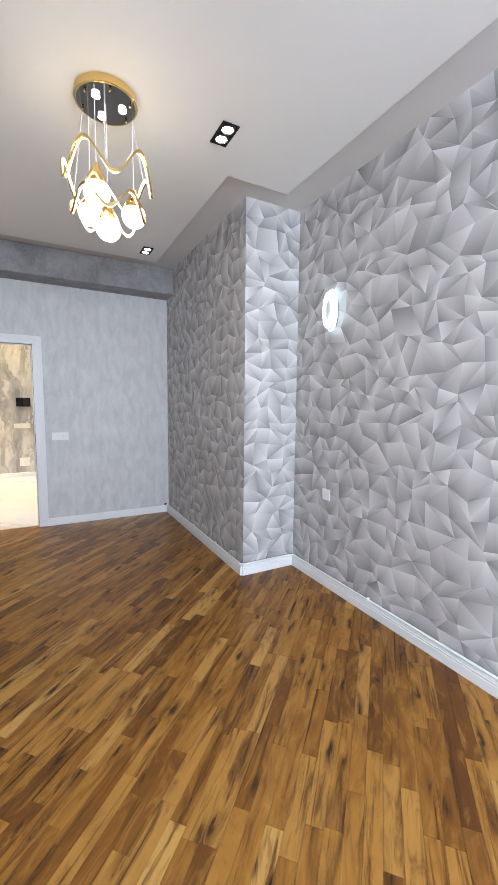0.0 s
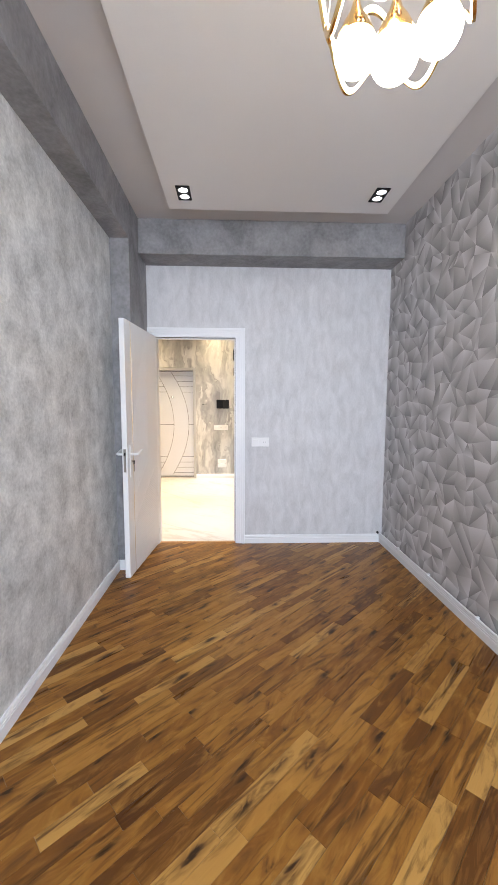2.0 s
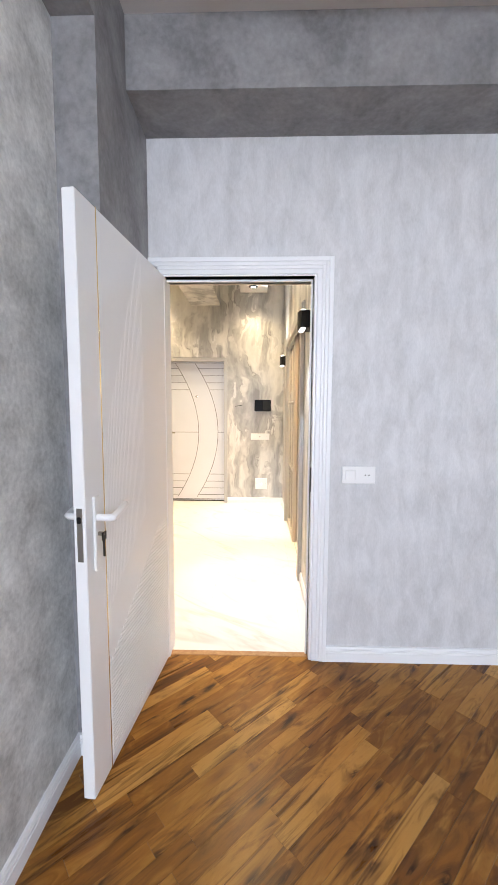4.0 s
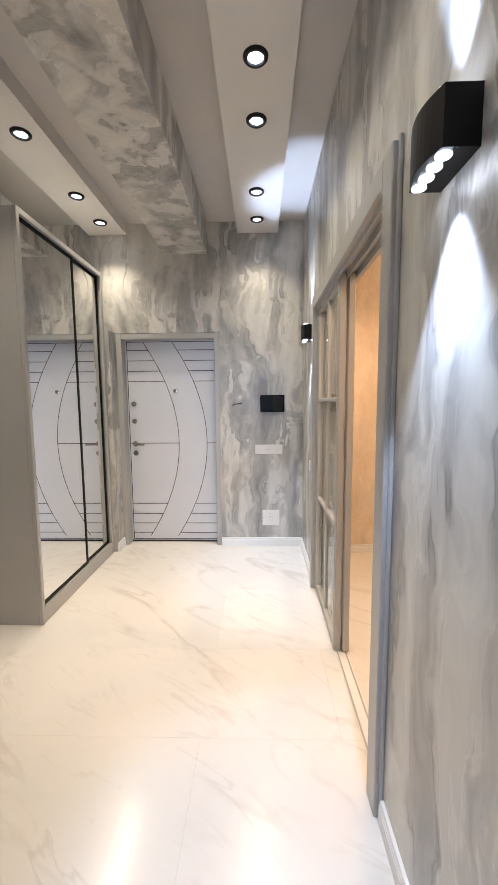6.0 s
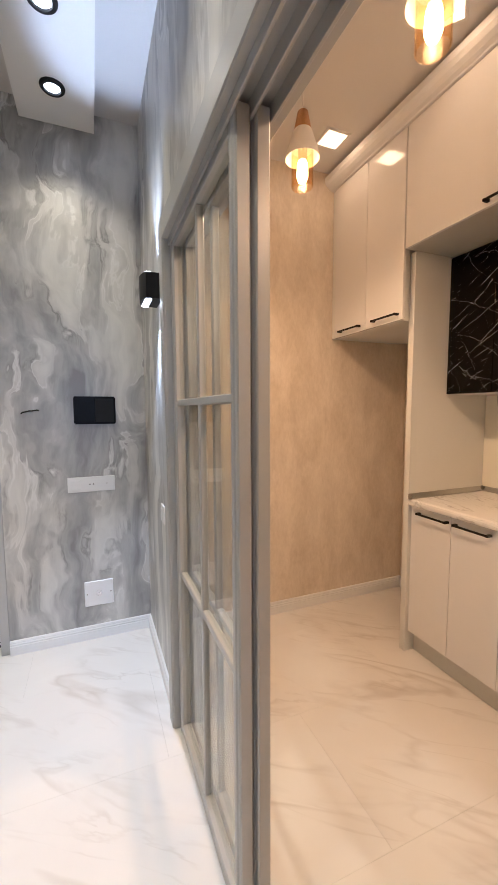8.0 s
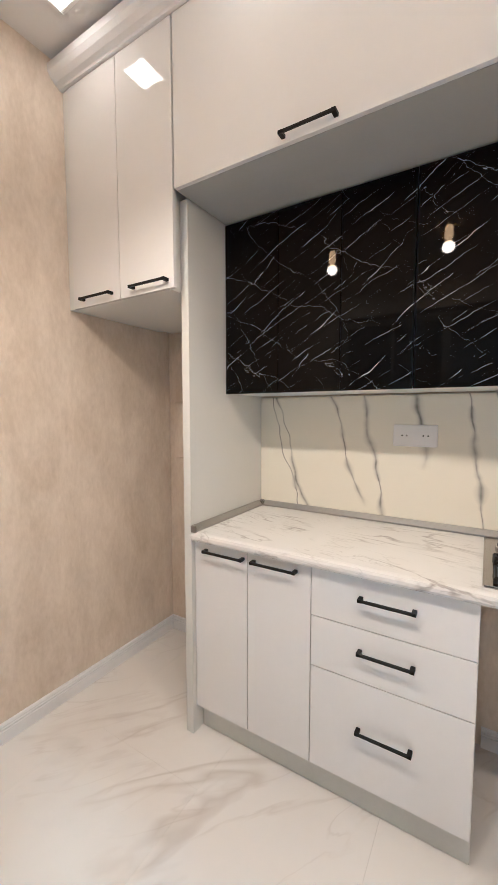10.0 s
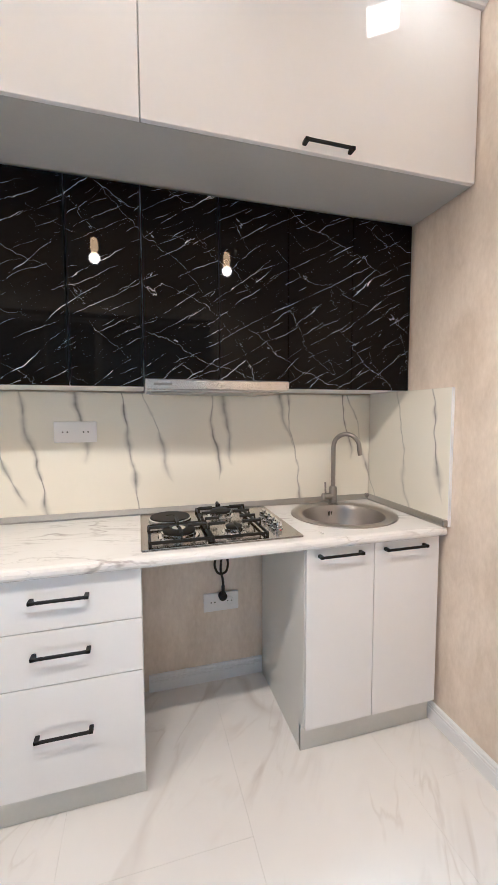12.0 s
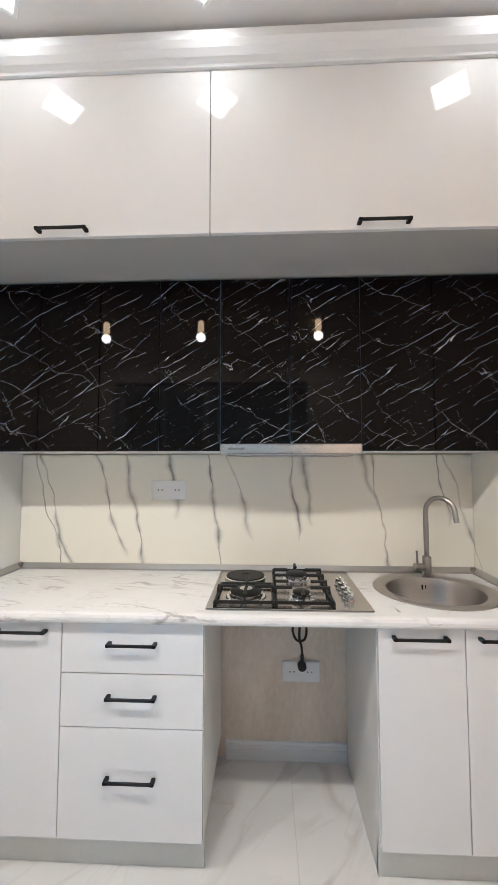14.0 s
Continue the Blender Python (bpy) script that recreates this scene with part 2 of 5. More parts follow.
def veined_splash():
    """Pale glazed stone with separate, roughly upright dark veins, each of its own slant, length and thickness."""
    n = Nodes("white_veined_splashback", 0.16)
    p = n.add("SeparateXYZ", (0, n.coords()))
    y, z = n.math("ADD", p.outputs[1], n.math("MULTIPLY", p.outputs[0], 0.73)), p.outputs[2]
    base = n.mix(n.noise(n.coords(), 2.0, 4), (0.80, 0.77, 0.655), (0.83, 0.805, 0.70))
    c = base
    for step, off, seed in ((0.335, 0.0, 3.0), (0.41, 0.083, 17.0)):
        s0 = n.math("DIVIDE", n.math("ADD", y, off), step)
        cell = n.math("FLOOR", s0)
        rnd = [n.add("TexWhiteNoise", ("Vector", n.add("CombineXYZ", (0, cell), (1, seed + k), (2, 0.5)).outputs[0])).outputs[0] for k in range(3)]
        wave = n.noise(n.add("CombineXYZ", (0, n.math("MULTIPLY", cell, 5.3)), (1, z), (2, seed)).outputs[0], 4.0, 2, 0.5)
        thick = n.noise(n.add("CombineXYZ", (0, n.math("MULTIPLY", cell, 9.1)), (1, z), (2, seed + 4)).outputs[0], 4.5, 3, 0.5)
        centre = n.math("ADD", n.math("MULTIPLY", n.math("SUBTRACT", z, 1.19), n.math("MULTIPLY_ADD", rnd[0], 0.30, 0.08)), n.math("MULTIPLY_ADD", wave, 0.11, -0.055))
        d = n.math("ABSOLUTE", n.math("SUBTRACT", n.math("MULTIPLY", n.math("SUBTRACT", n.math("SUBTRACT", s0, cell), 0.5), step), centre))
        w = n.math("MULTIPLY_ADD", n.ramp(thick, (0.45, 0.0), (0.66, 1.0)), 0.0135, 0.0026)
        core = n.math("SUBTRACT", 1.0, n.math("SMOOTH_MIN", n.math("DIVIDE", d, w), 1.0, 0.3))
        keep = n.ramp(n.math("ADD", n.math("MULTIPLY", n.math("SUBTRACT", z, 0.9), 1.1), n.math("MULTIPLY", rnd[1], 0.75)), (0.36, 0.0), (0.46, 1.0))
        strength = n.math("MULTIPLY", keep, n.math("MULTIPLY_ADD", rnd[2], 0.45, 0.55))
        smoke = n.math("POWER", n.math("MAXIMUM", n.math("SUBTRACT", 1.0, n.math("DIVIDE", d, n.math("MULTIPLY", w, 2.6))), 0.0), 1.3)
        c = n.mix(n.math("MULTIPLY", n.math("MULTIPLY", smoke, strength), 0.6), c, (0.33, 0.33, 0.31))
        fade = n.ramp(n.noise(n.add("CombineXYZ", (0, n.math("MULTIPLY", cell, 3.7)), (1, z), (2, seed + 9)).outputs[0], 7.0, 3), (0.40, 0.15), (0.58, 1.0))
        c = n.mix(n.math("MULTIPLY", n.math("MULTIPLY", n.math("MAXIMUM", core, 0.0), fade), strength), c, (0.15, 0.15, 0.145))
    n.colour(c)
    return n.m


def black_marble():
    n = Nodes("black_gloss_marble", 0.03, 0, 0.085)
    c = (0.004, 0.004, 0.004)
    for ang, per_m, wander, width, amount, lo, mask in ((36, 15.0, 1.9, 0.0018, 0.95, 0.515, 8.0), (44, 10.0, 2.4, 0.0032, 1.0, 0.585, 9.0), (27, 22.0, 2.2, 0.0013, 0.7, 0.49, 11.0), (-27, 5.5, 2.0, 0.0011, 0.6, 0.45, 4.0), (-52, 6.0, 2.4, 0.0010, 0.5, 0.48, 6.0)):
        v = n.coords((1, 1, 1), (ang, 0, 0), None, True)
        across = n.add("SeparateXYZ", (0, v)).outputs[2]
        bend = n.noise(n.coords((1, 0.6, 1.2), (ang, 0, 0), None, True), 3.2, 5, 0.62)
        s0 = n.math("MULTIPLY_ADD", bend, wander, n.math("MULTIPLY", across, per_m))
        d = n.math("DIVIDE", n.math("ABSOLUTE", n.math("SUBTRACT", n.math("FRACT", s0), 0.5)), per_m)
        spots = n.noise(n.coords((1, 0.45, 1.7), (ang, 0, 0), None, True), mask, 5, 0.68)
        w = n.math("MULTIPLY", n.ramp(spots, (lo, 0.0), (lo + 0.16, 1.0)), width)
        line = n.math("SUBTRACT", 1.0, n.math("MINIMUM", n.math("DIVIDE", d, n.math("MAXIMUM", w, 0.00001)), 1.0))
        c = n.mix(n.math("MULTIPLY", n.math("POWER", line, 0.6), amount), c, (0.78, 0.77, 0.75))
    n.colour(c)
    return n.m


M_SPLASH = veined_splash()
M_BLACK_MARBLE = black_marble()


def smoky():
    """Hall wallpaper: tall wavy drifts of smoke grey on warm white stone, with dark feathered rims."""
    n = Nodes("smoky_marble_wallpaper", 0.3, 0, 0.5)
    wob = n.noise(n.coords((1.0, 1.0, 1.0)), 1.9, 3, 0.5)
    v = n.add("VectorMath", (0, n.coords((4.2, 4.2, 0.85))), (1, n.math("MULTIPLY", wob, 1.55)), operation="ADD").outputs[0]
    a = n.noise(v, 1.5, 5, 0.52, 0.3)
    b = n.noise(n.coords((9.0, 9.0, 1.5)), 1.6, 5, 0.6, 0.6)
    wash = n.noise(n.coords((1.6, 1.6, 0.6)), 1.3, 3, 0.5)
    mixed = n.math("MULTIPLY_ADD", wash, 0.22, n.math("MULTIPLY_ADD", b, 0.10, n.math("MULTIPLY", a, 0.68)))
    base = n.ramp(mixed, (0.36, (0.25, 0.248, 0.246)), (0.44, (0.38, 0.377, 0.37)), (0.50, (0.51, 0.505, 0.485)), (0.56, (0.62, 0.613, 0.58)), (0.66, (0.73, 0.72, 0.68)))
    d = n.math("ABSOLUTE", n.math("SUBTRACT", mixed, 0.487))
    rim = n.math("MULTIPLY", n.ramp(d, (0.0, 1.0), (0.026, 0.0)), n.ramp(n.noise(n.coords(), 2.6, 4), (0.46, 0.0), (0.62, 0.85)))
    c = n.mix(rim, base, (0.21, 0.205, 0.20))
    d2 = n.math("ABSOLUTE", n.math("SUBTRACT", a, 0.545))
    pale = n.math("MULTIPLY", n.ramp(d2, (0.0, 1.0), (0.022, 0.0)), n.ramp(n.noise(n.coords((1, 1, 0.5)), 3.1, 3), (0.46, 0.0), (0.6, 0.7)))
    n.colour(n.mix(pale, c, (0.78, 0.775, 0.75)))
    n.rough(n.math("MULTIPLY_ADD", b, 0.22, 0.22))
    n.bump(b, 0.2, 0.005)
    return n.m


M_SMOKY = smoky()
M_GREIGE = paint("grey_beige_metal_trim", (0.445, 0.448, 0.445), 0.38, metal=0.15, vary=0.04)
M_ENTRANCE = paint("pale_grey_door_laminate", (0.645, 0.668, 0.735), 0.42, vary=0.03)
M_GROOVE = paint("dark_groove", (0.02, 0.02, 0.022), 0.6)
M_BLACK = paint("black_satin", (0.010, 0.010, 0.011), 0.5, vary=0.2, spec=0.25)
M_BLACK_GLOSS = paint("black_gloss_plastic", (0.008, 0.008, 0.01), 0.22, vary=0.2, bump=0, spec=0.03)
M_RUBBER = paint("black_rubber", (0.015, 0.015, 0.016), 0.6, vary=0.2)
M_HOOD_STEEL = metal("bright_brushed_steel", (0.66, 0.645, 0.62), 0.26, (1, 14, 1))
M_STEEL = metal("brushed_steel", (0.44, 0.425, 0.405), 0.28, (1, 14, 1))
M_STEEL_DARK = metal("satin_dark_steel", (0.36, 0.34, 0.31), 0.34)
M_STEEL_POLISHED = metal("polished_steel", (0.46, 0.445, 0.42), 0.15, (1, 14, 1))
M_CHROME = metal("chrome", (0.78, 0.78, 0.78), 0.12)
M_ALU = metal("satin_aluminium", (0.50, 0.495, 0.475), 0.28, (1, 20, 1))
M_GOLD = metal("polished_gold", (0.86, 0.60, 0.24), 0.16)
M_DARK_MIRROR = metal("dark_mirror", (0.22, 0.20, 0.18), 0.05)
M_MIRROR = metal("mirror_silver", (0.90, 0.91, 0.90), 0.0)
M_MIRROR.node_tree.nodes["Principled BSDF"].inputs["Roughness"].default_value = 0.01
for link in list(M_MIRROR.node_tree.links):
    if link.to_socket.name == "Roughness" and link.to_node.type == "BSDF_PRINCIPLED":
        M_MIRROR.node_tree.links.remove(link)
M_GLASS = glass("clear_glass")
M_AMBER = glass("amber_glass", (1.0, 0.90, 0.74))
M_PLASTIC = paint("white_plastic", (0.80, 0.80, 0.80), 0.3, vary=0.02, bump=0)
M_CAB = paint("white_gloss_cabinet", (0.79, 0.785, 0.785), 0.04, vary=0.015, bump=0.0)
M_CARCASS = paint("white_melamine", (0.70, 0.705, 0.68), 0.45, vary=0.02)
# white cabinet underside greyed: the shade beneath is put into its colour
M_SOFFIT_SHADE = paint("shaded_white_underside", (0.44, 0.44, 0.42), 0.45, vary=0.03)
M_PLINTH = paint("pale_grey_plinth", (0.66, 0.66, 0.62), 0.35, vary=0.05)
M_WOOD = plaster("turned_oak", (0.30, 0.15, 0.06), (0.48, 0.27, 0.12), (8, 8, 1), 4, 0.5, 0.1)
M_ENAMEL = paint("black_enamel", (0.010, 0.010, 0.010), 0.5, vary=0.3, spec=0.25)
M_CABLE = paint("clear_cable", (0.75, 0.75, 0.72), 0.2)
E_GLOBE = glow("globe_light", (1.0, 0.88, 0.70), 18.0)
E_RING = glow("ring_light", (1.0, 0.84, 0.60), 22.0)
E_SPOT = glow("spot_light", (1.0, 0.95, 0.86), 25.0)
E_SCONCE = glow("sconce_light", (0.70, 0.95, 1.0), 9.0)
E_BULB = glow("bulb_light", (1.0, 0.54, 0.21), 120.0)
E_LED = glow("led_panel_light", (1.0, 0.58, 0.26), 9.0)


# ---- building helpers ----
def thing(name, loc, label="", category="", group="", kind="", rz=0.0):
    ob = new(name)
    ob.matrix_basis = pose(*loc, 0, 0, rz)
    return tagged(ob, label, category, group, kind)


def root_matrix(ob):
    m = ob.matrix_basis.copy()
    while ob.parent:
        ob = ob.parent
        m = ob.matrix_basis @ m
    return m


def part(name, bm, material, parent=None, label="", category="", kind="", group="", smooth=False):
    """Links a bmesh, built in world coordinates, as one mesh object."""
    if parent:
        bm.transform(root_matrix(parent).inverted())
    me = bpy.data.meshes.new(name)
    bm.to_mesh(me)
    bm.free()
    if smooth:
        for p in me.polygons:
            p.use_smooth = True
        me.set_sharp_from_angle(angle=radians(35))
    me.materials.append(material)
    ob = new(name, me)
    ob.parent = parent
    return tagged(ob, label, category, group, kind)


def box(bm, x0, x1, y0, y1, z0, z1, bev=0.0, m=None, seg=1):
    t = bmesh.new()
    bmesh.ops.create_cube(t, size=1, matrix=Matrix.LocRotScale(((x0 + x1) / 2, (y0 + y1) / 2, (z0 + z1) / 2), None, (abs(x1 - x0), abs(y1 - y0), abs(z1 - z0))))
    if bev:
        bmesh.ops.bevel(t, geom=t.edges[:], offset=bev, segments=seg, affect="EDGES", clamp_overlap=True)
    if m:
        t.transform(m)
    me = bpy.data.meshes.new("tmp")
    t.to_mesh(me)
    t.free()
    bm.from_mesh(me)
    bpy.data.meshes.remove(me)
    return bm


def bx(*a, **k):
    return box(bmesh.new(), *a, **k)


def lathe(bm, prof, m, n=28):
    """Turns a profile of (radius, height) round the z axis of m."""
    rings = []
    for r, z in prof:
        if r < 1e-5:
            rings.append([bm.verts.new(m @ Vector((0, 0, z)))])
        else:
            rings.append([bm.verts.new(m @ Vector((r * math.cos(2 * math.pi * i / n), r * math.sin(2 * math.pi * i / n), z))) for i in range(n)])
    for a, b in zip(rings, rings[1:]):
        for i in range(n):
            q = [a[i % len(a)], a[(i + 1) % len(a)], b[(i + 1) % len(b)], b[i % len(b)]]
            q = [v for k, v in enumerate(q) if v not in q[:k]]
            if len(q) > 2:
                bm.faces.new(q)
    return bm


def disc(bm, m, r, h, n=24, bev=0.0):
    e = min(bev, r * 0.4, h * 0.4)
    prof = [(0, 0), (r, 0), (r, h), (0, h)] if not e else [(0, 0), (r - e, 0), (r, e), (r, h - e), (r - e, h), (0, h)]
    return lathe(bm, prof, m, n)


def sweep(bm, pts, r, n=8, closed=False):
    pts = [Vector(p) for p in pts]
    rings = []
    up = Vector((0, 0, 1))
    k = len(pts)
    for i, p in enumerate(pts):
        a = pts[(i - 1) % k] if (closed or i) else p
        b = pts[(i + 1) % k] if (closed or i < k - 1) else p
        d = (b - a).normalized()
        side = d.cross(up)
        if side.length < 0.05:
            side = d.cross(Vector((1, 0, 0)))
        side.normalize()
        top = side.cross(d)
        rings.append([bm.verts.new(p + side * (r * math.cos(2 * math.pi * j / n)) + top * (r * math.sin(2 * math.pi * j / n))) for j in range(n)])
    for i in range(k if closed else k - 1):
        a, b = rings[i], rings[(i + 1) % k]
        for j in range(n):
            bm.faces.new((a[j], a[(j + 1) % n], b[(j + 1) % n], b[j]))
    if not closed:
        bm.faces.new(rings[0][::-1])
        bm.faces.new(rings[-1])
    return bm


def skirt(name, parts, material=M_TRIM):
    """A baseboard with stepped grooves near its top; parts: (x0, y0, x1, y1, nx, ny) along the wall, n pointing into the room."""
    bm = bmesh.new()
    prof = [(0, 0), (0.016, 0), (0.016, 0.052), (0.013, 0.054), (0.013, 0.058), (0.015, 0.060), (0.015, 0.066), (0.012, 0.068), (0.012, 0.072), (0.013, 0.074), (0.010, 0.082), (0, 0.084)]
    for x0, y0, x1, y1, nx, ny in parts:
        a = [bm.verts.new((x0 + nx * d, y0 + ny * d, z)) for d, z in prof]
        b = [bm.verts.new((x1 + nx * d, y1 + ny * d, z)) for d, z in prof]
        for i in range(len(prof) - 1):
            bm.faces.new((a[i], a[i + 1], b[i + 1], b[i]))
        bm.faces.new(a)
        bm.faces.new(b[::-1])
    bmesh.ops.recalc_face_normals(bm, faces=bm.faces)
    return part(name, bm, material, None, "white grooved baseboard along the foot of the walls", "baseboard", "structure")


def structure(name, bm, material, label, category="wall"):
    return part(name, bm, material, None, label, category, "structure")


# ---- bedroom: shell ----
BACK = -7.3
structure("floor_1", bx(-1.3, 2.1, BACK - 0.2, 0.03, -0.12, -0.012), M_PARQUET_BED, "dark bed under the diagonal parquet strips", "floor")
structure("wall_bedroom_west", bx(-1.25, -1.08, BACK, 0.12, 0, 3.1), M_GREY_WALL, "grey stucco-textured wallpaper wall of the bedroom")
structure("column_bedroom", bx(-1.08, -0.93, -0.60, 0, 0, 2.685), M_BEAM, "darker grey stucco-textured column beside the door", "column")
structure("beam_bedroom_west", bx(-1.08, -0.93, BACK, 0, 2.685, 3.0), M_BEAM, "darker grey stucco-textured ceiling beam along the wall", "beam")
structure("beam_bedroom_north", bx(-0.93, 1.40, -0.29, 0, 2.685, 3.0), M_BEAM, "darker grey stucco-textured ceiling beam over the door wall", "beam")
b = bx(-1.25, -0.865, 0, 0.12, 0, 3.1)
box(b, -0.08, 2.0, 0, 0.12, 0, 3.1)
box(b, -0.865, -0.08, 0, 0.12, 2.03, 3.1)
structure("wall_bedroom_north", b, M_SILK_WALL, "pale grey wall with vertical streaks round the doorway")
b = bx(-1.3, -0.65, BACK - 0.2, BACK, 0, 3.1)
box(b, 1.55, 2.1, BACK - 0.2, BACK, 0, 3.1)
box(b, -0.65, 1.55, BACK - 0.2, BACK, 0, 0.75)
box(b, -0.65, 1.55, BACK - 0.2, BACK, 2.45, 3.1)
structure("wall_bedroom_south", b, M_SILK_WALL, "pale grey wall round the window")
structure("ceiling_1", bx(-1.25, 2.1, BACK - 0.2, 0.12, 2.975, 3.15), M_CEIL_SHADED, "off-white ceiling border of the bedroom, toned darker for shade", "ceiling")
# dropped middle panel, notched round the pillar
b = bx(-0.613, 1.125, -2.39, -0.57, 2.92, 2.98)
box(b, -0.613, 1.6, -6.7, -2.39, 2.92, 2.98)
structure("ceiling_panel_bedroom", b, M_PANEL, "white dropped plasterboard panel under the ceiling", "ceiling")


def facet_wall(name, p0, ux, width, height, nrm, seed, step=0.112):
    """A wall skin of uneven triangular facets in shallow relief."""
    rnd = random.Random(seed)
    nx, nz = max(2, round(width / step)), round(height / step)
    ux, nrm, p0 = Vector(ux), Vector(nrm), Vector(p0)
    g = {}
    for i in range(nx + 1):
        for k in range(nz + 1):
            du = 0 if i in (0, nx) else rnd.uniform(-0.38, 0.38)
            dz = 0 if k in (0, nz) else rnd.uniform(-0.38, 0.38)
            h = 0.002 if i in (0, nx) else rnd.choice((0.001, 0.003, 0.005, 0.006))
            g[i, k] = p0 + ux * ((i + du) * width / nx) + Vector((0, 0, (k + dz) * height / nz)) + nrm * h
    verts, faces, uvs = [], [], []
    for i in range(nx):
        for k in range(nz):
            q = [g[i, k], g[i + 1, k], g[i + 1, k + 1], g[i, k + 1]]
            cut = rnd.random()
            pieces = [(0, 1, 2, 3)] if cut < 0.12 else [(0, 1, 2), (0, 2, 3)] if cut < 0.56 else [(0, 1, 3), (1, 2, 3)]
            for t in pieces:
                n = len(verts)
                verts += [q[j] for j in t]
                faces.append(tuple(range(n, n + len(t))))
                # the print fades along one slanting direction across each facet
                a = radians(rnd.gauss(75, 55))
                along = [(q[j] - p0).dot(ux) * math.cos(a) + (q[j] - p0).z * math.sin(a) for j in t]
                lo, hi = min(along), max(along)
                pale = rnd.uniform(0.6, 1.0)
                uvs += [(0.06 + (pale - 0.06) * (v - lo) / (hi - lo), 0.5) for v in along]
    me = bpy.data.meshes.new(name)
    me.from_pydata(verts, [], faces)
    layer = me.uv_layers.new(name="facet")
    for li, uv in enumerate(uvs):
        layer.data[li].uv = uv
    me.materials.append(M_FACET)
    ob = new(name, me)
    return tagged(ob, "grey wallpaper of folded-paper facets on the wall", "wallpaper", "", "structure")


structure("wall_bedroom_east", bx(1.905, 2.1, BACK, -2.125, 0, 3.1), M_SILK_WALL, "wall behind the faceted wallpaper")
structure("pillar_bedroom", bx(1.405, 2.1, -2.125, 0, 0, 3.1), M_SILK_WALL, "built-out pillar behind the faceted wallpaper", "pillar")
facet_wall("wallpaper_east", (1.903, -2.128, 0.05), (0, -1, 0), 5.17, 2.925, (-1, 0, 0), 5)
facet_wall("wallpaper_pillar_side", (1.403, 0.0, 0.05), (0, -1, 0), 2.128, 2.925, (-1, 0, 0), 8)
facet_wall("wallpaper_pillar_front", (1.402, -2.127, 0.05), (1, 0, 0), 0.5, 2.925, (0, -1, 0), 11)
skirt("baseboard", [(-1.08, BACK, -1.08, -0.60, 1, 0), (-1.08, -0.60, -0.93, -0.60, 0, -1), (0.0, 0, 1.385, 0, 0, -1), (1.385, 0, 1.385, -2.145, -1, 0),
                    (1.385, -2.143, 1.9, -2.143, 0, -1), (1.886, -2.143, 1.886, BACK, -1, 0)])

# window behind the walker
w = thing("window_1", (0.45, BACK, 0.75), "white framed window in the far bedroom wall", "window", kind="structure")
b = bmesh.new()
for a in ((-0.65, -0.58, 0.75, 2.45), (1.48, 1.55, 0.75, 2.45), (-0.58, 1.48, 0.75, 0.82), (-0.58, 1.48, 2.38, 2.45), (0.42, 0.48, 0.82, 2.38)):
    box(b, a[0], a[1], BACK - 0.12, BACK - 0.05, a[2], a[3], 0.004)
part("window_frame", b, M_WHITE, w)
for x0, x1 in ((-0.58, 0.42), (0.48, 1.48)):
    pane = part("pane", bx(x0, x1, BACK - 0.09, BACK - 0.084, 0.82, 2.38), M_GLASS, w)
    pane.visible_shadow = False
part("window_sill", bx(-0.7, 1.6, BACK - 0.05, BACK + 0.12, 0.71, 0.75, 0.005), M_WHITE, w)

# white heating pipe on top of the baseboard
p = thing("heating_pipe", (1.37, -0.02, 0.09), "thin white plastic pipe clipped along the baseboard", "pipe")
part("pipe", sweep(bmesh.new(), [(1.36, -0.012, 0.10), (1.366, -0.04, 0.098), (1.374, -0.1, 0.095), (1.374, -2.13, 0.095), (1.40, -2.156, 0.095), (1.855, -2.156, 0.095), (1.876, -2.18, 0.095), (1.876, -7.25, 0.095)], 0.0085, 8), M_TRIM, p, smooth=True)
part("black_end", sweep(bmesh.new(), [(1.352, -0.004, 0.102), (1.362, -0.03, 0.099)], 0.012, 8), M_RUBBER, p, "black rubber sleeve")
for cy in (-0.45, -1.0, -1.6):
    part("clip", bx(1.362, 1.392, cy - 0.009, cy + 0.009, 0.084, 0.108, 0.003), M_TRIM, p)
for cy in (-3.05, -4.2):
    part("clip", bx(1.864, 1.894, cy - 0.009, cy + 0.009, 0.084, 0.108, 0.003), M_TRIM, p)


# ---- doorway between bedroom and hall ----
d = thing("door_frame", (-0.47, 0.06, 0), "white fluted casing and lining of the bedroom doorway", "door frame", kind="structure")
b = bmesh.new()
for k, (o, dep) in enumerate(((0.0, 0.020), (0.022, 0.016), (0.040, 0.013), (0.056, 0.010))):
    w0 = (0.022, 0.018, 0.016, 0.024)[k]
    box(b, 0.0 - o - w0, 0.0 - o, -dep, 0, 0, 2.118 - o, 0.002)
    box(b, -0.93, 0.0 - o - w0, -dep, 0, 2.118 - o - w0, 2.118 - o, 0.002)
    if k > 1:
        box(b, -0.925 + (3 - k) * 0.022, -0.925 + (3 - k) * 0.022 + 0.024, -dep, 0, 0, 2.118 - o, 0.002)
part("casing", b, M_TRIM, d)
b = bx(-0.094, -0.08, -0.004, 0.124, 0, 2.044, 0.002)
box(b, -0.865, -0.851, -0.004, 0.124, 0, 2.044, 0.002)
box(b, -0.851, -0.094, -0.004, 0.124, 2.03, 2.044, 0.002)
box(b, -0.106, -0.094, 0.045, 0.06, 0, 2.03, 0.002)
box(b, -0.851, -0.106, 0.045, 0.06, 2.018, 2.03, 0.002)
part("lining", b, M_TRIM, d)
part("seal", bx(-0.0965, -0.094, 0.036, 0.044, 0, 2.03), M_RUBBER, d)
